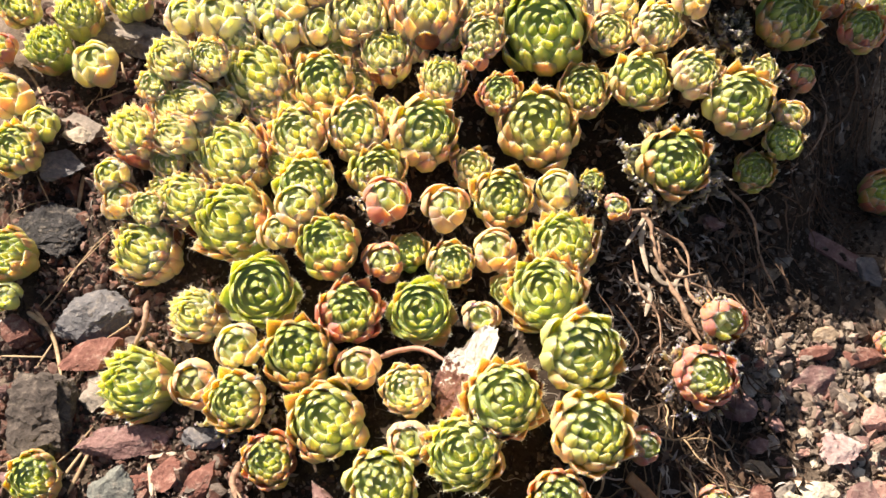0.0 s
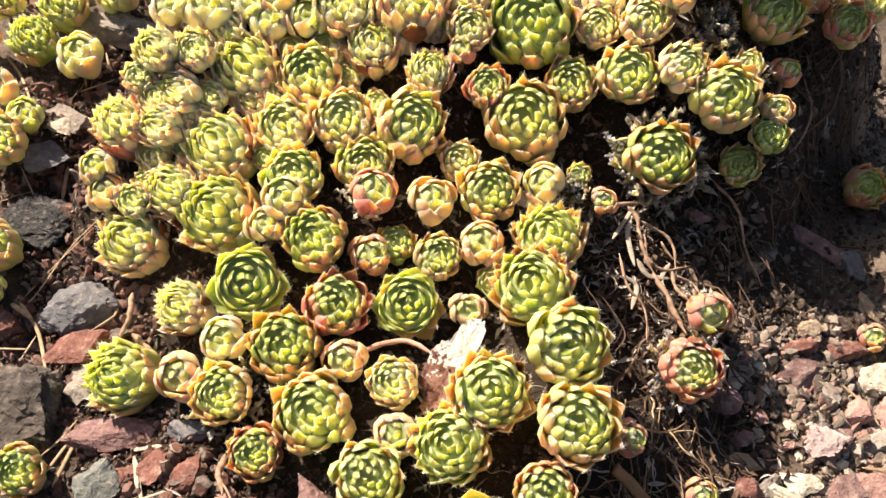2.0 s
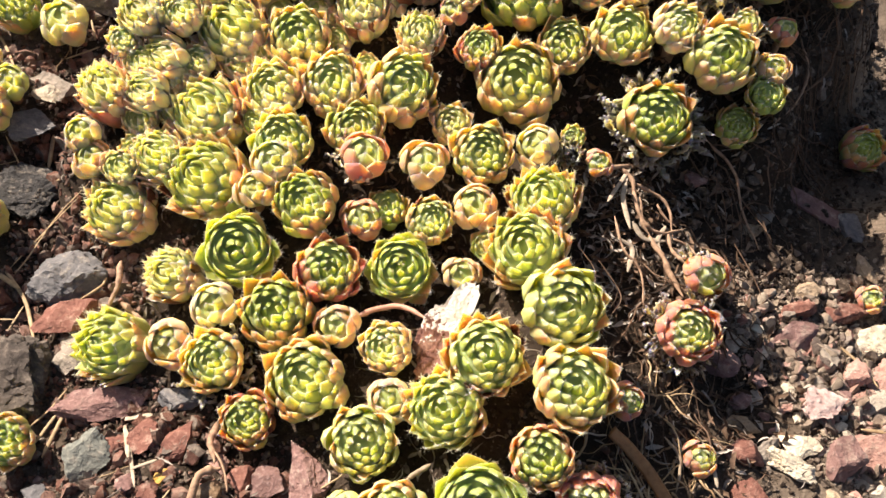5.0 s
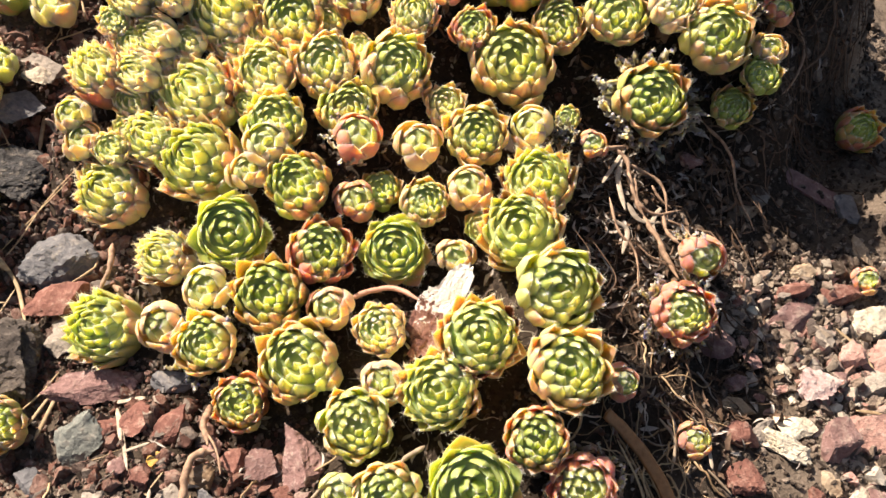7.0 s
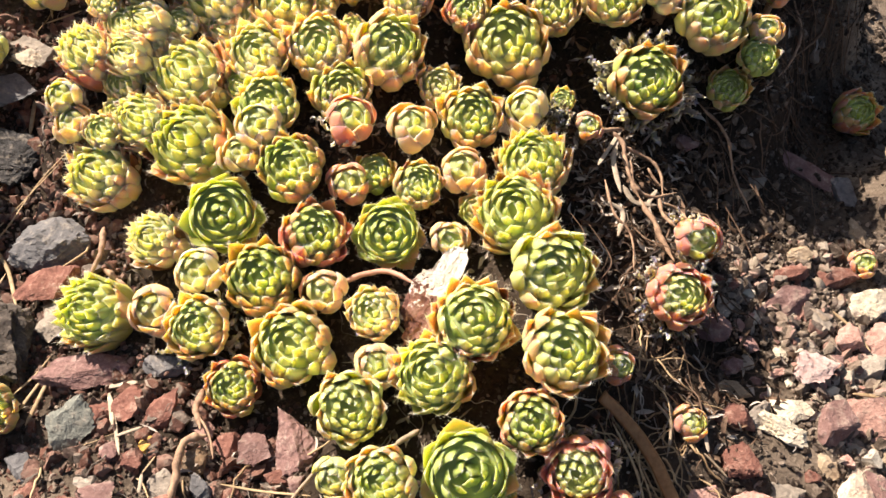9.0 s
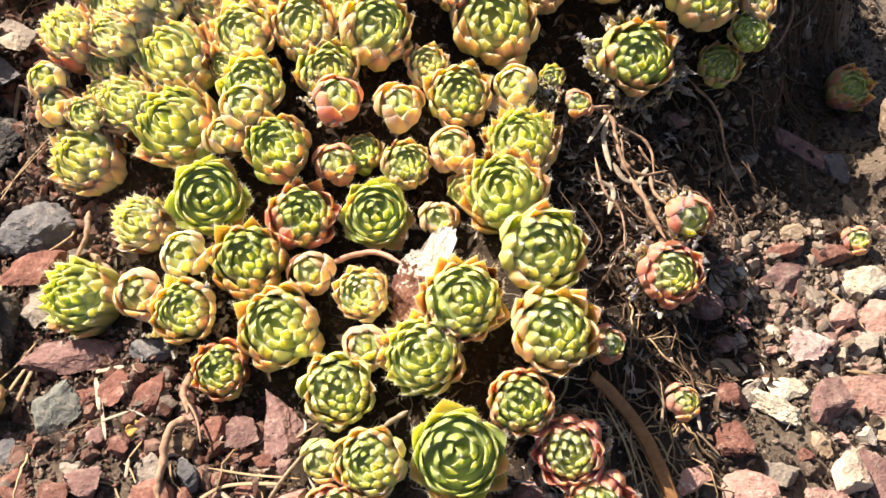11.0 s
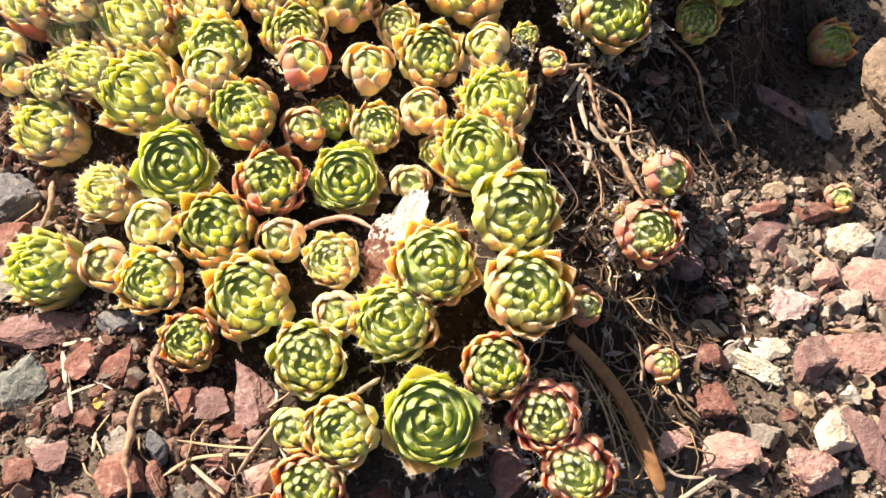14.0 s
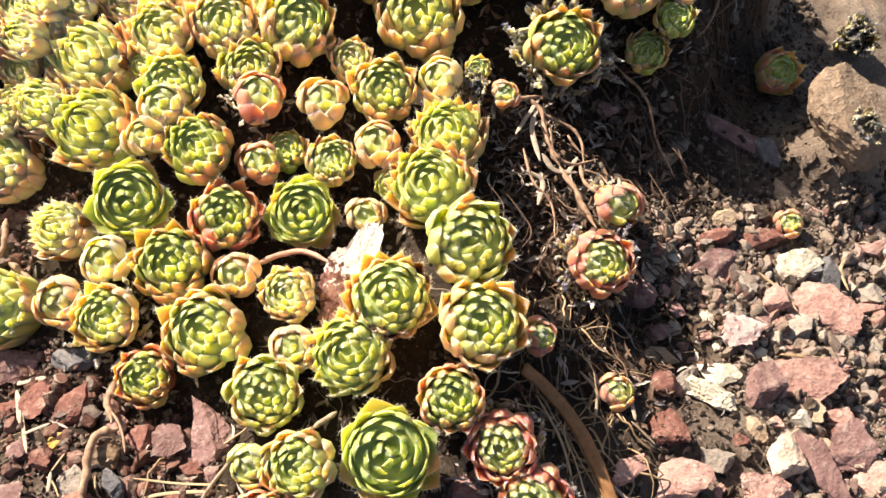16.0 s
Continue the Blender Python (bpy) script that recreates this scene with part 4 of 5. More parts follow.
strand("root", 0.00120, [(-0.0584, 0.1112, 0.0298), (-0.0635, 0.1081, 0.0327), (-0.0656, 0.1007, 0.0347), (-0.0658, 0.0899, 0.0355), (-0.0638, 0.0795, 0.0356)])
strand("root", 0.00041, [(-0.0611, 0.1165, 0.0284), (-0.0570, 0.1098, 0.0310), (-0.0552, 0.1026, 0.0342)])
strand("stem", 0.00207, [(0.0547, 0.1169, 0.0417), (0.0641, 0.1086, 0.0352), (0.0722, 0.0933, 0.0326), (0.0776, 0.0753, 0.0306)])
strand("straw", 0.00029, [(0.0635, 0.1058, 0.0323), (0.0693, 0.0917, 0.0301), (0.0771, 0.0759, 0.0274)])
strand("straw", 0.00029, [(0.0665, 0.1034, 0.0314), (0.0703, 0.0940, 0.0302), (0.0743, 0.0807, 0.0293)])
strand("chaff", 0.00065, [(0.0815, 0.0735, 0.0274), (0.0941, 0.0804, 0.0255)])
strand("straw", 0.00029, [(0.0727, 0.0798, 0.0288), (0.0855, 0.0825, 0.0252)])
strand("straw", 0.00056, [(-0.0561, 0.0863, 0.0335), (-0.0476, 0.0909, 0.0323), (-0.0295, 0.0900, 0.0369)])
strand("straw", 0.00037, [(-0.0528, 0.0958, 0.0332), (-0.0415, 0.0937, 0.0328), (-0.0271, 0.0910, 0.0383)])
strand("stick", 0.00057, [(-0.0365, 0.0851, 0.0346), (-0.0309, 0.0921, 0.0377), (-0.0238, 0.1002, 0.0387)])
strand("chaff", 0.00072, [(-0.0499, 0.0898, 0.0317), (-0.0397, 0.0805, 0.0326)])
strand("stick", 0.00079, [(-0.0038, 0.1037, 0.0426), (0.0028, 0.1078, 0.0430)])
strand("chaff", 0.00056, [(-0.0894, 0.1252, 0.0206), (-0.0823, 0.1050, 0.0315)])
strand("chaff", 0.00047, [(-0.0846, 0.1107, 0.0303), (-0.0769, 0.1135, 0.0301)])
strand("chaff", 0.00070, [(-0.0922, 0.1302, 0.0156), (-0.0825, 0.1301, 0.0194)])
strand("straw", 0.00056, [(0.1413, 0.1557, 0.0039), (0.1469, 0.1491, 0.0040), (0.1509, 0.1408, 0.0050)])
strand("straw", 0.00066, [(0.1396, 0.1252, 0.0111), (0.1498, 0.1244, 0.0086), (0.1600, 0.1229, 0.0066)])
strand("chaff", 0.00055, [(-0.0751, 0.0934, 0.0340), (-0.0748, 0.0991, 0.0337)])
strand("straw", 0.00029, [(-0.0755, 0.0997, 0.0313), (-0.0722, 0.1046, 0.0309)])
strand("chaff", 0.00090, [(0.0705, 0.2095, 0.0233), (0.0684, 0.2014, 0.0255), (0.0697, 0.1893, 0.0263)])
strand("chaff", 0.00071, [(0.0625, 0.1985, 0.0289), (0.0681, 0.2078, 0.0248), (0.0734, 0.2165, 0.0212)])
strand("root", 0.00063, [(0.0752, 0.2046, 0.0213), (0.0750, 0.1943, 0.0223), (0.0810, 0.1915, 0.0195), (0.0910, 0.1948, 0.0152)])
strand("root", 0.00050, [(0.0814, 0.2028, 0.0185), (0.0844, 0.1979, 0.0174), (0.0875, 0.1951, 0.0165)])
strand("root", 0.00096, [(0.0765, 0.1892, 0.0221), (0.0812, 0.1767, 0.0222), (0.0851, 0.1663, 0.0229)])
strand("root", 0.00073, [(0.0843, 0.1923, 0.0178), (0.0844, 0.1855, 0.0187), (0.0883, 0.1798, 0.0198)])
strand("root", 0.00077, [(0.0650, 0.2133, 0.0253), (0.0730, 0.2169, 0.0213)])
strand("rootlet", 0.00022, [(0.1060, 0.2150, 0.0123), (0.1076, 0.2054, 0.0089), (0.1056, 0.1906, 0.0100)])
strand("rootlet", 0.00022, [(0.1095, 0.2167, 0.0113), (0.1134, 0.2049, 0.0056), (0.1120, 0.1899, 0.0068)])
strand("rootlet", 0.00027, [(0.1091, 0.1925, 0.0082), (0.1140, 0.1824, 0.0066), (0.1168, 0.1716, 0.0064)])
strand("rootlet", 0.00029, [(0.1173, 0.2278, 0.0183), (0.1258, 0.2246, 0.0149), (0.1336, 0.2250, 0.0061)])
strand("rootlet", 0.00030, [(0.1261, 0.2327, 0.0218), (0.1379, 0.2324, 0.0063), (0.1472, 0.2320, -0.0101), (0.1557, 0.2219, -0.0117)])
strand("rootlet", 0.00030, [(0.1238, 0.2350, 0.0238), (0.1412, 0.2376, 0.0018), (0.1459, 0.2332, -0.0086)])
strand("rootlet", 0.00059, [(0.1537, 0.2803, 0.0265), (0.1560, 0.2714, 0.0193), (0.1542, 0.2638, 0.0081), (0.1401, 0.2512, 0.0124)])
strand("rootlet", 0.00031, [(0.1294, 0.2331, 0.0211), (0.1526, 0.2461, -0.0127), (0.1592, 0.2490, -0.0175)])
strand("rootlet", 0.00019, [(0.1050, 0.2167, 0.0133), (0.1043, 0.2068, 0.0107), (0.1054, 0.1982, 0.0100)])
strand("rootlet", 0.00020, [(0.1009, 0.2184, 0.0145), (0.1094, 0.2121, 0.0092), (0.1105, 0.2017, 0.0075)])
strand("rootlet", 0.00020, [(0.0948, 0.2237, 0.0174), (0.0996, 0.2161, 0.0146), (0.1073, 0.2155, 0.0114)])
strand("rootlet", 0.00024, [(0.1575, 0.2817, 0.0264), (0.1617, 0.2756, 0.0206), (0.1599, 0.2723, 0.0180)])
strand("rootlet", 0.00020, [(0.0508, 0.1767, 0.0377), (0.0547, 0.1690, 0.0375), (0.0528, 0.1602, 0.0401)])
strand("rootlet", 0.00019, [(0.0562, 0.1736, 0.0360), (0.0627, 0.1625, 0.0345), (0.0576, 0.1531, 0.0393)])
strand("straw", 0.00059, [(0.1748, 0.1617, -0.0040), (0.1715, 0.1569, -0.0020), (0.1720, 0.1492, -0.0009)])
strand("chaff", 0.00057, [(0.0862, 0.1097, 0.0287), (0.0866, 0.1032, 0.0286)])
strand("stick", 0.00036, [(0.0857, 0.1036, 0.0270), (0.0921, 0.0962, 0.0259)])
strand("root", 0.00086, [(0.0690, 0.2153, 0.0233), (0.0727, 0.2098, 0.0221), (0.0734, 0.1984, 0.0229), (0.0774, 0.1883, 0.0218)])
strand("root", 0.00063, [(0.0727, 0.2098, 0.0221), (0.0809, 0.2071, 0.0187), (0.0855, 0.2014, 0.0170), (0.0856, 0.1904, 0.0174)])
strand("root", 0.00049, [(0.0856, 0.1904, 0.0174), (0.0919, 0.1868, 0.0159), (0.0933, 0.1762, 0.0209)])
strand("root", 0.00047, [(0.0643, 0.1931, 0.0291), (0.0659, 0.1803, 0.0299), (0.0711, 0.1732, 0.0277), (0.0706, 0.1608, 0.0292)])
strand("chaff", 0.00103, [(0.0706, 0.1929, 0.0252), (0.0745, 0.1874, 0.0237), (0.0828, 0.1886, 0.0189)])
strand("chaff", 0.00087, [(0.0643, 0.1842, 0.0304), (0.0691, 0.1813, 0.0278), (0.0662, 0.1719, 0.0308)])
strand("chaff", 0.00079, [(0.0836, 0.1948, 0.0179), (0.0795, 0.1877, 0.0207), (0.0803, 0.1798, 0.0220)])
strand("root", 0.00054, [(0.1024, 0.2282, 0.0177), (0.1115, 0.2194, 0.0127), (0.1149, 0.2074, 0.0051), (0.1190, 0.1921, 0.0044)])
strand("root", 0.00054, [(0.1414, 0.2700, 0.0212), (0.1445, 0.2597, 0.0141), (0.1376, 0.2468, 0.0147), (0.1248, 0.2323, 0.0225)])
strand("straw", 0.00028, [(0.0611, 0.1079, 0.0339), (0.0669, 0.0938, 0.0318), (0.0701, 0.0739, 0.0306)])
strand("straw", 0.00038, [(0.0579, 0.1105, 0.0366), (0.0636, 0.0983, 0.0335), (0.0658, 0.0858, 0.0328)])
strand("straw", 0.00029, [(0.0691, 0.1023, 0.0293), (0.0770, 0.0864, 0.0274), (0.0867, 0.0786, 0.0245)])
strand("chaff", 0.00056, [(0.0768, 0.0862, 0.0282), (0.0827, 0.0809, 0.0262), (0.0909, 0.0800, 0.0244)])
strand("stick", 0.00047, [(0.0727, 0.1186, 0.0292), (0.0764, 0.1118, 0.0291), (0.0741, 0.1020, 0.0294)])

# ---- leaf litter between the rosettes ----
def litter(name, count, mat, label, seed, lo, hi, size, area=(-0.17, 0.16, 0.03, 0.36)):
    """Crumpled scraps of dead leaf and short root ends, lying at all angles on the mound."""
    rng = random.Random(seed)
    verts, faces = [], []
    places = [(rng.uniform(area[0], area[1]), rng.uniform(area[2], area[3])) for _ in range(count * 3)]
    zs, ms = mound(*np.array(places).T)
    for (x, y), z in [(p, z) for p, z, m in zip(places, zs.tolist(), ms.tolist()) if lo < m < hi][:count]:
        length, width = size * rng.uniform(0.6, 1.8), size * rng.uniform(0.12, 0.4)
        turn = Euler((rng.gauss(0, 0.7), rng.gauss(0, 0.7), rng.uniform(0, 6.3))).to_matrix()
        at, first, curl = Vector((x, y, z + 0.0012 + rng.random() * 0.003)), len(verts), rng.uniform(-2.5, 2.5)
        for i in range(5):
            s = i / 4 - 0.5
            w = width * (1.05 - abs(2 * s) ** 2)
            mid = Vector((length * s, 0.15 * width * rng.gauss(0, 1), length * curl * s * s * 0.5))
            for q in (-1, 0, 1):
                verts.append(tuple(at + turn @ (mid + Vector((0, q * w * 0.5, abs(q) * w * 0.3 + 0.1 * w * rng.gauss(0, 1))))))
        for i in range(4):
            for q in range(2):
                a = first + i * 3 + q
                faces.append((a, a + 1, a + 4, a + 3))
    return tagged(mesh_object(name, verts, faces, mat), label, "plant litter", kind="stuff")


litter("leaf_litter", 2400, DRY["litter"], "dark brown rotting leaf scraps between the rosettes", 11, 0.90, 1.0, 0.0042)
litter("grey_husks", 760, DRY["husk"], "grey shrivelled dead leaf husks between the rosettes", 12, 0.60, 0.97, 0.0038)
litter("root_husks", 240, DRY["husk"], "pale curled husks among the roots on the bank", 13, 0.2, 1.0, 0.0042, (0.056, 0.098, 0.155, 0.225))
litter("bank_litter", 300, DRY["rootlet"], "brown scraps of root bark on the bank", 14, 0.1, 1.0, 0.0050, (0.056, 0.125, 0.12, 0.27))


def tangle(name, count, mat, label, seed, where, reach, radius):
    """Fine roots that wander over the soil and hang down the bank, joined."""
    rng = random.Random(seed)
    verts, faces = [], []
    for _ in range(count):
        x0, x1, y0, y1 = rng.choice(where)
        x, y = rng.uniform(x0, x1), rng.uniform(y0, y1)
        go, r = rng.uniform(-2.4, -0.3), radius * rng.uniform(0.5, 1.5)
        lift, steps = rng.uniform(0.0005, 0.006), rng.randrange(8, 16)
        for j in range(steps):
            f = j / (steps - 1)
            z = ground_z(x, y) + r + lift * math.sin(math.pi * f)
            side = Vector((-math.sin(go), math.cos(go), 0))
            w = r * (1.1 - 0.7 * f)
            for q in range(5):
                c, e = math.cos(q * 1.2566), math.sin(q * 1.2566)
                verts.append((x + side.x * w * c, y + side.y * w * c, z + w * e))
            if j:
                b = len(verts) - 10
                faces += [(b + q, b + (q + 1) % 5, b + 5 + (q + 1) % 5, b + 5 + q) for q in range(5)]
            go += rng.gauss(0, 0.35)
            x, y = x + reach / steps * math.cos(go), y + reach / steps * math.sin(go)
    return tagged(mesh_object(name, verts, faces, mat), label, "roots", kind="stuff")


tangle("fine_roots", 230, DRY["rootlet"], "tangle of fine brown roots hanging down the soil bank", 21,
       ((0.055, 0.10, 0.12, 0.24), (0.095, 0.15, 0.21, 0.30), (0.13, 0.17, 0.24, 0.30)), 0.032, 0.00028)
tangle("dry_root_ends", 70, DRY["husk"], "pale dry root ends and fibres beside the rosettes", 22, ((0.050, 0.10, 0.11, 0.22), (-0.10, 0.05, 0.08, 0.16)), 0.014, 0.00028)
tangle("loose_dry_needles", 150, DRY["straw"], "thin straw-coloured dry needles on the soil", 23, ((-0.19, -0.10, 0.10, 0.30), (-0.11, -0.02, 0.04, 0.11), (0.03, 0.12, 0.02, 0.07), (0.045, 0.085, 0.07, 0.15), (0.045, 0.085, 0.07, 0.15)), 0.026, 0.00032)


# ---- houseleek rosettes ----
def leaf_mesh(bend, width, thick, cup, mat, hairs, ragged=0.0, seed=1, point=1.9, flick=0.0, widest=0.68):
    """One leaf of unit length along +y, its inner face to +z: narrow at the foot, broad above the middle, with a short sharp tip,
    thick, flat inside and rounded outside, curved inwards, with fine hairs on the margin."""
    rng = random.Random(seed)
    ring = 10
    steps = (0.0, 0.16, 0.32, 0.46, 0.58, 0.68, 0.76, 0.83, 0.895, 0.95, 0.985, 1.0)
    rows = len(steps) - 1
    verts, faces, edge, flat = [], [], [], []
    y = z = before = last = 0.0
    skew = rng.gauss(0, 0.03)
    for j, v in enumerate(steps):
        a = bend * v - flick * max(0.0, (v - 0.70) / 0.30) ** 1.5
        if j:
            y, z = y + math.cos((a + before) / 2) * (v - last), z + math.sin((a + before) / 2) * (v - last)
        before, last = a, v
        if v < widest:
            s = v / widest
            w = 0.46 + 0.54 * (s * s * (3 - 2 * s))
        else:
            w = 1 - ((v - widest) / (1 - widest)) ** point
        if v > 0.96:
            w = max(w, 0.045 if v < 1 else 0.012)
        w *= width
        t = thick * (0.75 + 0.4 * v) * max(0.10, min(1.0, (1.02 - v) * 2.2)) * (1.0 if v > 0.1 else 0.8)
        ahead, inner = Vector((0, math.cos(a), math.sin(a))), Vector((0, -math.sin(a), math.cos(a)))
        mid = Vector((skew * math.sin(3.1 * v), y, z)) + (inner * rng.gauss(0, ragged) if ragged else Vector())
        for q in range(ring):
            c, e = math.cos(2 * math.pi * q / ring), math.sin(2 * math.pi * q / ring)
            x = 0.5 * w * math.copysign(abs(c) ** 0.80, c)
            up = (0.16 if e > 0 else 0.84) * t * math.copysign(abs(e) ** 1.25, e) + cup * width * (c * c) * (w / width)
            up -= 0.12 * thick * max(0.0, -e) ** 5 * max(0.0, v - 0.3)
            verts.append(tuple(mid + Vector((x, 0, 0)) + inner * (up + (rng.gauss(0, ragged) if ragged else 0))))
            flat.append((0.5 + 0.5 * c * w / width, v))
            if q in (0, ring // 2) and j > 3:
                edge.append((len(verts) - 1, 1 if q == 0 else -1, ahead, inner))
    for j in range(rows):
        for q in range(ring):
            r = (q + 1) % ring
            faces.append((j * ring + q, j * ring + r, (j + 1) * ring + r, (j + 1) * ring + q))
    faces += [tuple(reversed(range(ring))), tuple(range(rows * ring, (rows + 1) * ring))]
    skin = len(faces)
    for _ in range(hairs):
        i, side, ahead, inner = rng.choice(edge)
        p = Vector(verts[i]) + ahead * rng.uniform(-0.05, 0.02)
        d = (Vector((side * rng.uniform(0.4, 1.1), 0, 0)) + ahead * rng.uniform(0.5, 1.2) + inner * rng.uniform(-0.4, 0.2)).normalized()
        first = len(verts)
        b = d.cross(inner).normalized() * 0.0038
        verts += [tuple(p - b), tuple(p + b), tuple(p + d * rng.uniform(0.05, 0.12))]
        flat += [(0.5, 1.0)] * 3
        faces.append((first, first + 1, first + 2))
    me = bpy.data.meshes.new("leaf")
    me.from_pydata(verts, [], faces)
    me.materials.append(LEAF[mat])
    me.materials.append(hair_mat)
    lay = me.uv_layers.new(name="along")
    for loop in me.loops:
        lay.data[loop.index].uv = flat[loop.vertex_index]
    for f in me.polygons[skin:]:
        f.material_index = 1
    me.shade_smooth()
    return me


LEAF_MESH = {}
# width, thickness, cupping, sharpness of the tip and its outward flick, hairs
LEAF_KIND = {"leaf": (0.72, 0.115, 0.09, 1.15, 0.08, 34), "outer": (0.72, 0.105, 0.10, 1.75, 0.10, 44), "ball": (0.80, 0.13, 0.12, 1.6, 0.0, 40),
             "bud": (0.72, 0.110, 0.08, 1.12, 0.0, 14), "dry": (0.26, 0.05, 0.30, 1.3, 0.3, 0)}


def leaf_of(kind, mat, variant, bend=0.8):
    step = round(bend / 0.15)
    key = (kind, mat, variant, step)
    if key not in LEAF_MESH:
        width, thick, cup, point, flick, hairs = LEAF_KIND[kind]
        k = (0.93, 1.0, 1.08)[variant]
        old = kind == "dry" or mat in ("dead", "husk")
        LEAF_MESH[key] = leaf_mesh(0.15 * step + 0.02, width * k, thick * (1.08, 0.95, 1.0)[variant], cup, mat, 0 if old else hairs, 0.05 if old else 0.0,
                                   40 + variant, point * (1.0, 1.1, 0.92)[variant], flick * (1.2, 0.6, 1.0)[variant], 0.56 if kind == "outer" else 0.68)
    return LEAF_MESH[key]


# number of leaves; height of the outermost tips and of the crown over the foot; lean of the outermost tips, and how closely the inner ones hug the crown;
# where the leaves start on the stem, outermost and innermost; width of an outer and of an inner leaf; all in radii and degrees
FORM = {"open": (42, 0.22, 0.72, 60, 0.40, 0.30, -0.30, 0.10, 0.74, 0.25), "half": (42, 0.62, 1.04, 2, 0.40, 0.40, -0.75, 0.15, 0.76, 0.26),
        "ball": (13, 0.55, 1.02, -30, 0.60, 0.56, -0.66, 0.05, 1.15, 0.50), "tall": (54, 0.70, 1.36, 30, 0.30, 0.28, -1.20, 0.50, 0.74, 0.25)}
WORDS = {"open": "open", "half": "half-open", "ball": "closed round", "tall": "tall egg-shaped"}
TINT_WORDS = {"green": "green", "lime": "bright lime-green", "pale": "pale yellow-green", "blush": "yellow-orange", "red": "red-flushed", "dead": "dead grey-brown"}
RED_WORDS = {0: "plain outer leaves", 1: "orange-tipped outer leaves", 2: "red outer leaves"}


def dome(form, u):
    """How far out and how high the tip of a leaf lies, from the outermost leaf (0) to the innermost (1)."""
    rho = (1 - u) ** 0.66
    if form != "ball":
        rho = 1.0 - 0.4 * u if u < 0.20 else 0.84 * ((1 - u) / 0.80) ** 0.66
    if form == "tall":
        return min(1.0, 1.12 * rho), (1 - (1 - u) ** 0.9) ** 0.8
    if form == "ball":
        rho *= 0.82
    elif form == "half":
        rho *= 0.88
    return rho, math.sqrt(max(0.0, 1 - rho * rho))


def build_houseleek(number, foot, radius, axis, form, tint, red, fringe):
    rng = random.Random(900 + number)
    root = new("houseleek")
    spin = Matrix.Rotation(rng.uniform(0, 6.3), 4, "Z")
    root.matrix_world = Matrix.Translation(foot - axis * radius * (0.35 if form == "tall" else 0.0)) @ axis.to_track_quat("Z", "Y").to_matrix().to_4x4() @ spin
    back = root.matrix_world.inverted()
    n, rim_z, top_z, lean_out, hug, foot_out, foot_low, foot_high, wide_out, wide_in = FORM[form]
    if radius < 0.0080 and form != "ball":
        n = int(n * 0.74)
    loose = rng.uniform(-5, 9)
    radius *= 1.12 if form == "tall" else 1.05
    if tint == "red":
        lean_out -= 22
    up = Vector((0, 0, 1))
    for i in range(n):
        u = i / (n - 1)
        turn = i * 2.39996 + rng.gauss(0, 0.07)
        rho, rise = dome(form, u)
        size = rng.uniform(0.95, 1.05)
        tip_r = radius * size * (0.010 + 0.985 * rho)
        tip_z = radius * (rim_z + (top_z - rim_z) * rise + rng.gauss(0, 0.025)) - radius * 0.07 * max(0.0, 1 - rho / 0.22)
        inward = -hug * (90 - math.degrees(math.asin(min(1.0, rho))))
        outward = min(1.0, max(0.0, (rho - 0.62) / 0.38)) ** 1.3
        tip_lean = radians(inward + (lean_out + loose - inward) * outward + rng.gauss(0, 3.0))
        flared = u < 0.30 and form != "ball" and rng.random() < 0.34
        if flared:
            tip_lean += radians(rng.uniform(16, 38))
            tip_r *= 1.16 if form == "half" else 1.06
            tip_z -= 0.06 * radius
        foot_r, foot_z = radius * (0.04 + foot_out * rho), radius * (foot_low + (foot_high - foot_low) * u)
        chord = math.hypot(tip_r - foot_r, tip_z - foot_z)
        middle = math.atan2(tip_r - foot_r, tip_z - foot_z)
        half = min(max(middle - tip_lean, 0.05), 1.15)
        lean, bend = middle + half, 2 * half
        length = chord * half / math.sin(half)
        radial = Vector((math.cos(turn), math.sin(turn), 0))
        y = up * math.cos(lean) + radial * math.sin(lean)
        z = up * math.sin(lean) - radial * math.cos(lean)
        x = y.cross(z)
        at = up * foot_z + radial * foot_r
        kind = "ball" if form == "ball" or (tint == "red" and u < 0.35) else "bud" if u > 0.72 else "outer" if u < 0.28 else "leaf"
        mat = tint
        if tint == "dead":
            kind = "dry" if rng.random() < 0.7 else "outer"
            bend += rng.gauss(0.3, 0.5)
            x.rotate(Matrix.Rotation(rng.gauss(0, 0.5), 3, y))
            z = x.cross(y)
        else:
            if flared and tint in ("green", "lime", "pale"):
                mat = tint + "_flush"
            if tint in ("green", "lime", "pale") and u < (0.22, 0.40, 0.56)[red] and form != "open" and rng.random() < (0.34, 0.88, 0.95)[red]:
                mat = tint + "_flush"
            if red == 2 and u < 0.40 and rng.random() < 0.8 - u:
                mat = "red"
            if red and u < 0.28 and rng.random() < (0.32 if form == "tall" else 0.03) and not flared:
                mat = "brown"
            if tint == "red" and u > 0.5:
                mat = "lime"
            if tint == "pale" and u > 0.50 and rng.random() < 0.6:
                mat = "lime"
            if tint == "lime" and u > 0.45 and rng.random() < 0.35:
                mat = "green"
            if form == "ball" and u > 0.7:
                mat = "lime"
        ob = new("leaf", leaf_of(kind, mat, rng.randrange(3), bend))
        ob.parent = root
        wide = rng.uniform(0.93, 1.07) * radius * (wide_in + (wide_out - wide_in) * rho) / 0.72 / length
        ob.matrix_basis = Matrix.Translation(at) @ Matrix((x, y, z)).transposed().to_4x4() @ Matrix.Rotation(rng.gauss(0, 0.05), 4, "Y") @ Matrix.Diagonal((length * wide, length, max(length, 0.8 * radius), 1))
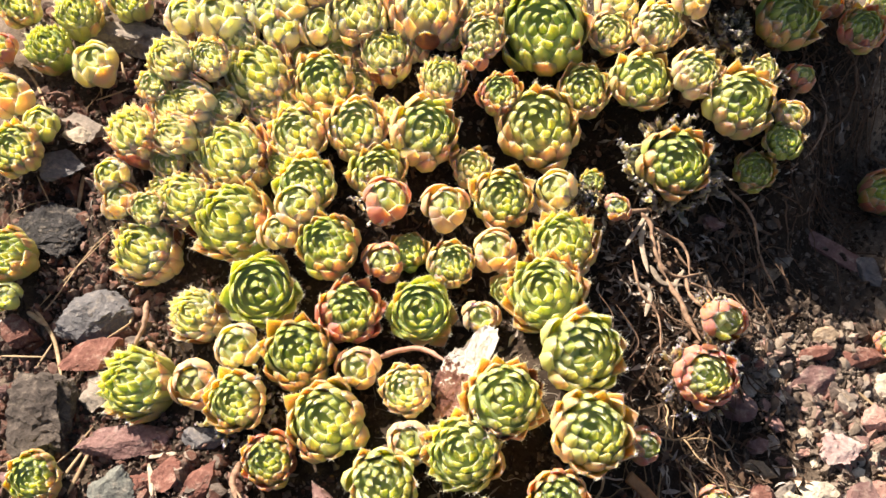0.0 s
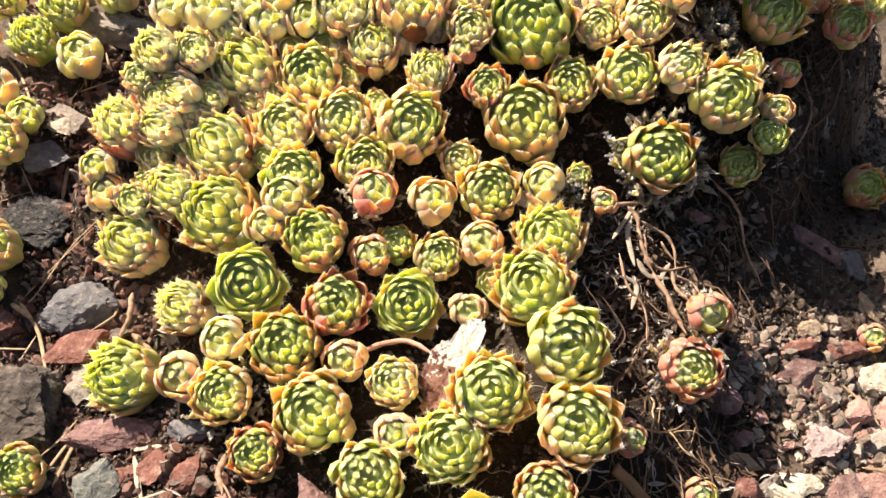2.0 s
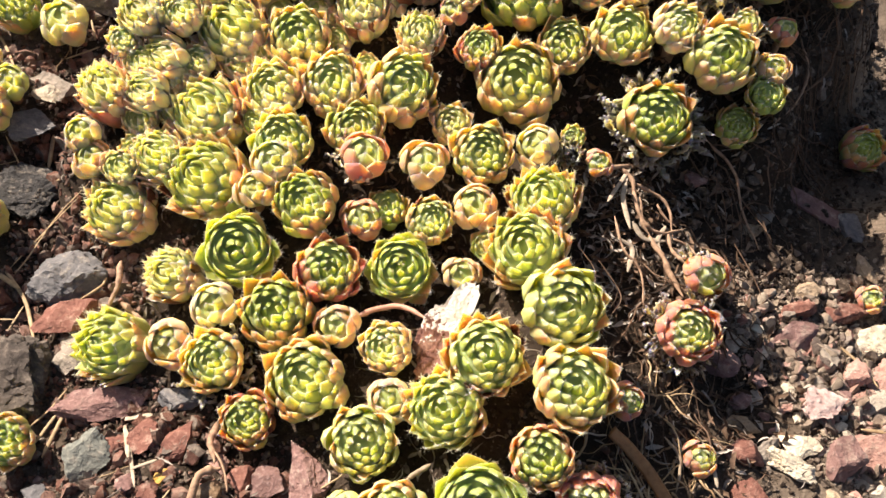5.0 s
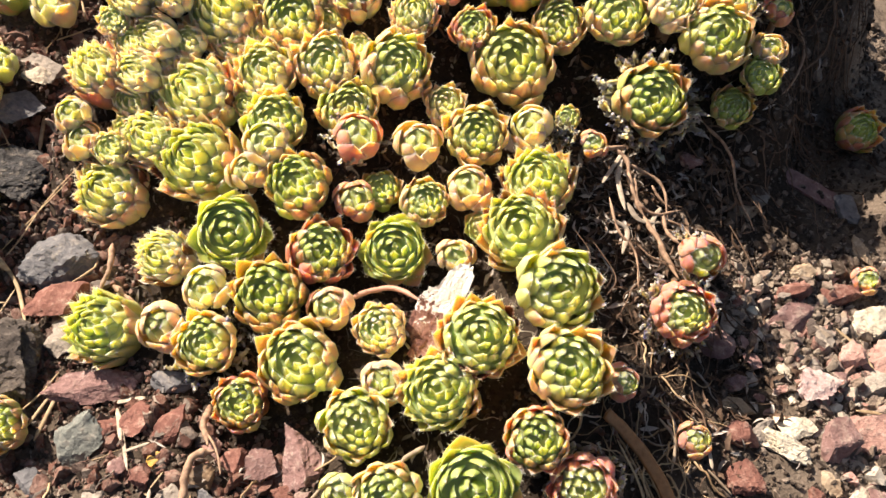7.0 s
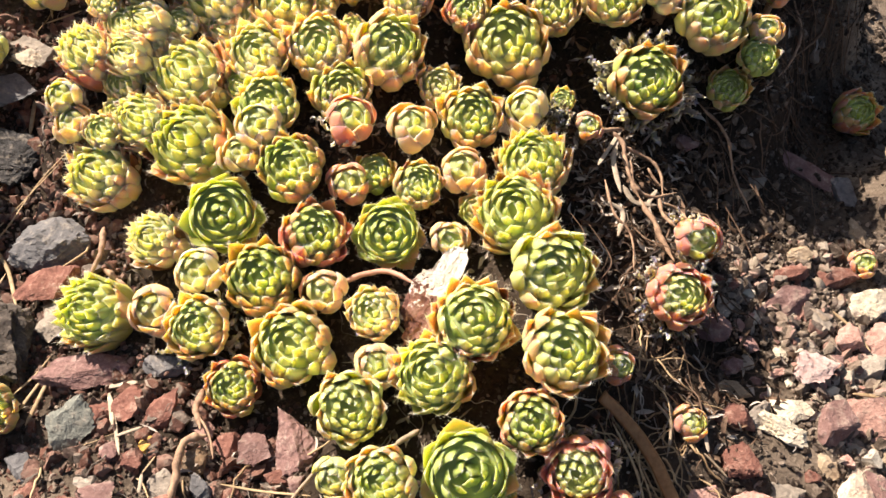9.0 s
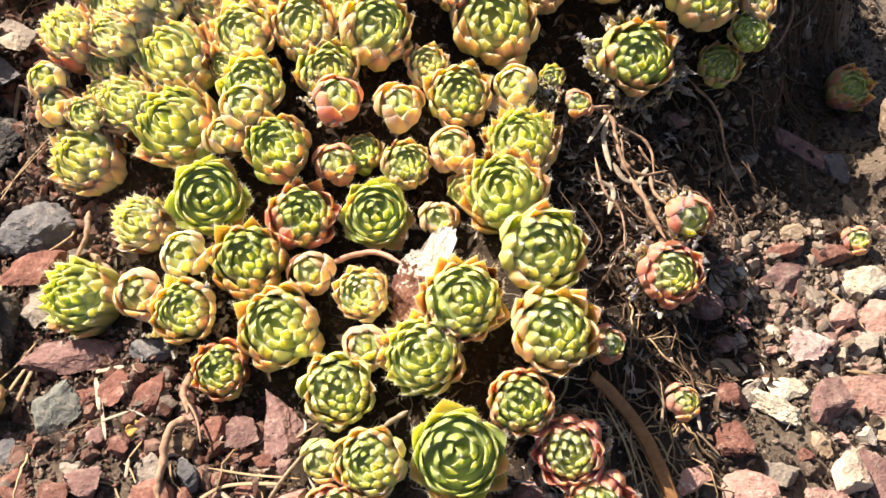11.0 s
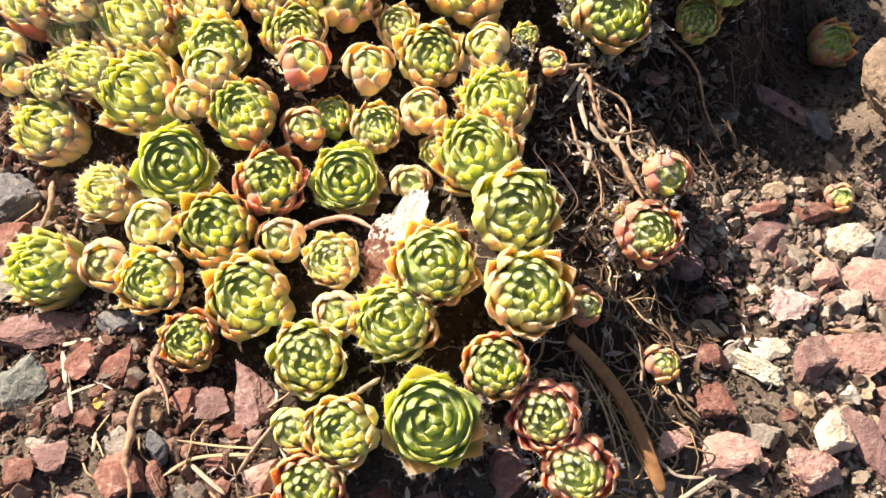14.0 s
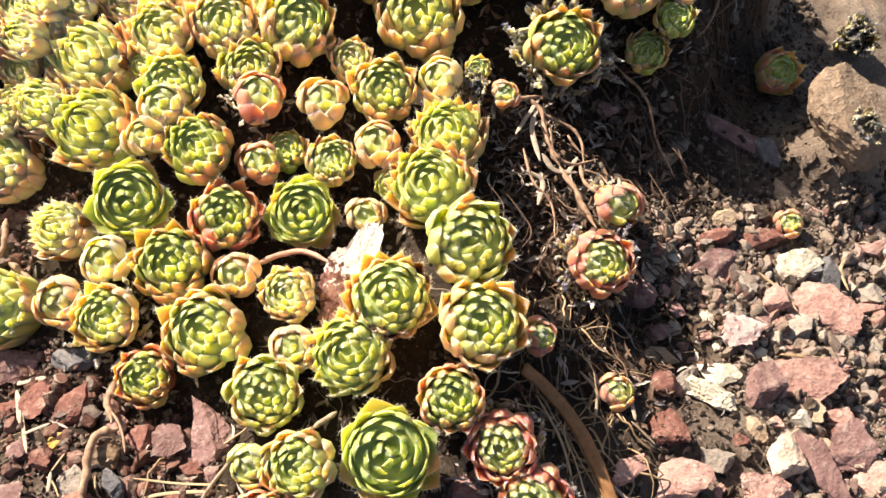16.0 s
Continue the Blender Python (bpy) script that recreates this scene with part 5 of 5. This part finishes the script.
    # the packed young leaves inside, as one body under the open ones
    if tint != "dead":
        verts, faces, lines, ring = [], [], 12, 20
        for j in range(lines):
            if j < 9:
                rho, rise = dome(form, 0.97 - 0.70 * j / 8)
                r, z = radius * 0.84 * rho, radius * (rim_z + (top_z - rim_z) * rise - 0.17 - 0.15 * (1 - rho))
            else:
                r, z = radius * (0.66, 0.5, 0.2)[j - 9], radius * (rim_z + (foot_low - rim_z) * (0.45, 0.8, 1.1)[j - 9])
            for q in range(ring):
                w = q * 2 * math.pi / ring
                k = 1 + 0.05 * math.sin(5 * w + 2.2 * j)
                verts.append((r * k * math.cos(w), r * k * math.sin(w), z))
        faces = [(j * ring + q, (j + 1) * ring + q, (j + 1) * ring + (q + 1) % ring, j * ring + (q + 1) % ring) for j in range(lines - 1) for q in range(ring)]
        faces.append(tuple(range(ring)))
        mesh_object("heart", verts, faces, LEAF["heart"], root)
    for i in range(fringe * 2):
        turn = rng.uniform(0, 6.3)
        lean = radians(rng.uniform(35, 125))
        radial, up = Vector((math.cos(turn), math.sin(turn), 0)), Vector((0, 0, 1))
        side = radial.cross(up) * rng.gauss(0, 0.8)
        y = (up * math.cos(lean) + radial * math.sin(lean) + side).normalized()
        x = y.cross(up * math.sin(lean) - radial * math.cos(lean)).normalized()
        ob = new("dry_leaf", leaf_of("dry", "husk", rng.randrange(3), rng.uniform(0.6, 2.4)))
        ob["label"] = "grey shrivelled dead leaf"
        ob.parent = root
        length = radius * rng.uniform(0.35, 0.80)
        at = radial * radius * rng.uniform(0.72, 1.02) + up * radius * rng.uniform(-0.35, 0.05)
        ob.matrix_basis = Matrix.Translation(at) @ Matrix((x, y, x.cross(y))).transposed().to_4x4() @ Matrix.Rotation(rng.gauss(0, 0.8), 4, "Y") @ Matrix.Diagonal((length * rng.uniform(0.6, 1.2), length, length, 1))
    # the short stem, down into the soil
    bottom = Vector((foot.x, foot.y, ground_z(foot.x, foot.y) - 0.004))
    verts, faces = [], []
    top = foot + axis * radius * 0.15
    for j in range(5):
        p = top.lerp(bottom, j / 4)
        w = radius * (0.30 - 0.02 * j)
        for q in range(8):
            r = w * (1 + 0.25 * noise.noise(p * 300 + Vector((q * 1.7, j * 2.3, number))))
            verts.append(tuple(back @ (p + Vector((r * math.cos(q * math.pi / 4), r * math.sin(q * math.pi / 4), 0)))))
    faces = [(j * 8 + q, j * 8 + (q + 1) % 8, (j + 1) * 8 + (q + 1) % 8, (j + 1) * 8 + q) for j in range(4) for q in range(8)]
    mesh_object("stem", verts, faces, DRY["root"], root)
    label = f"{WORDS[form]} {TINT_WORDS[tint]} houseleek rosette with {RED_WORDS[red]}" if tint != "dead" else "dead grey-brown shrivelled houseleek rosette on the soil"
    tagged(root, label, "succulent", "houseleek rosettes")


for number, plant in enumerate(PLANTS):
    build_houseleek(number, *plant)
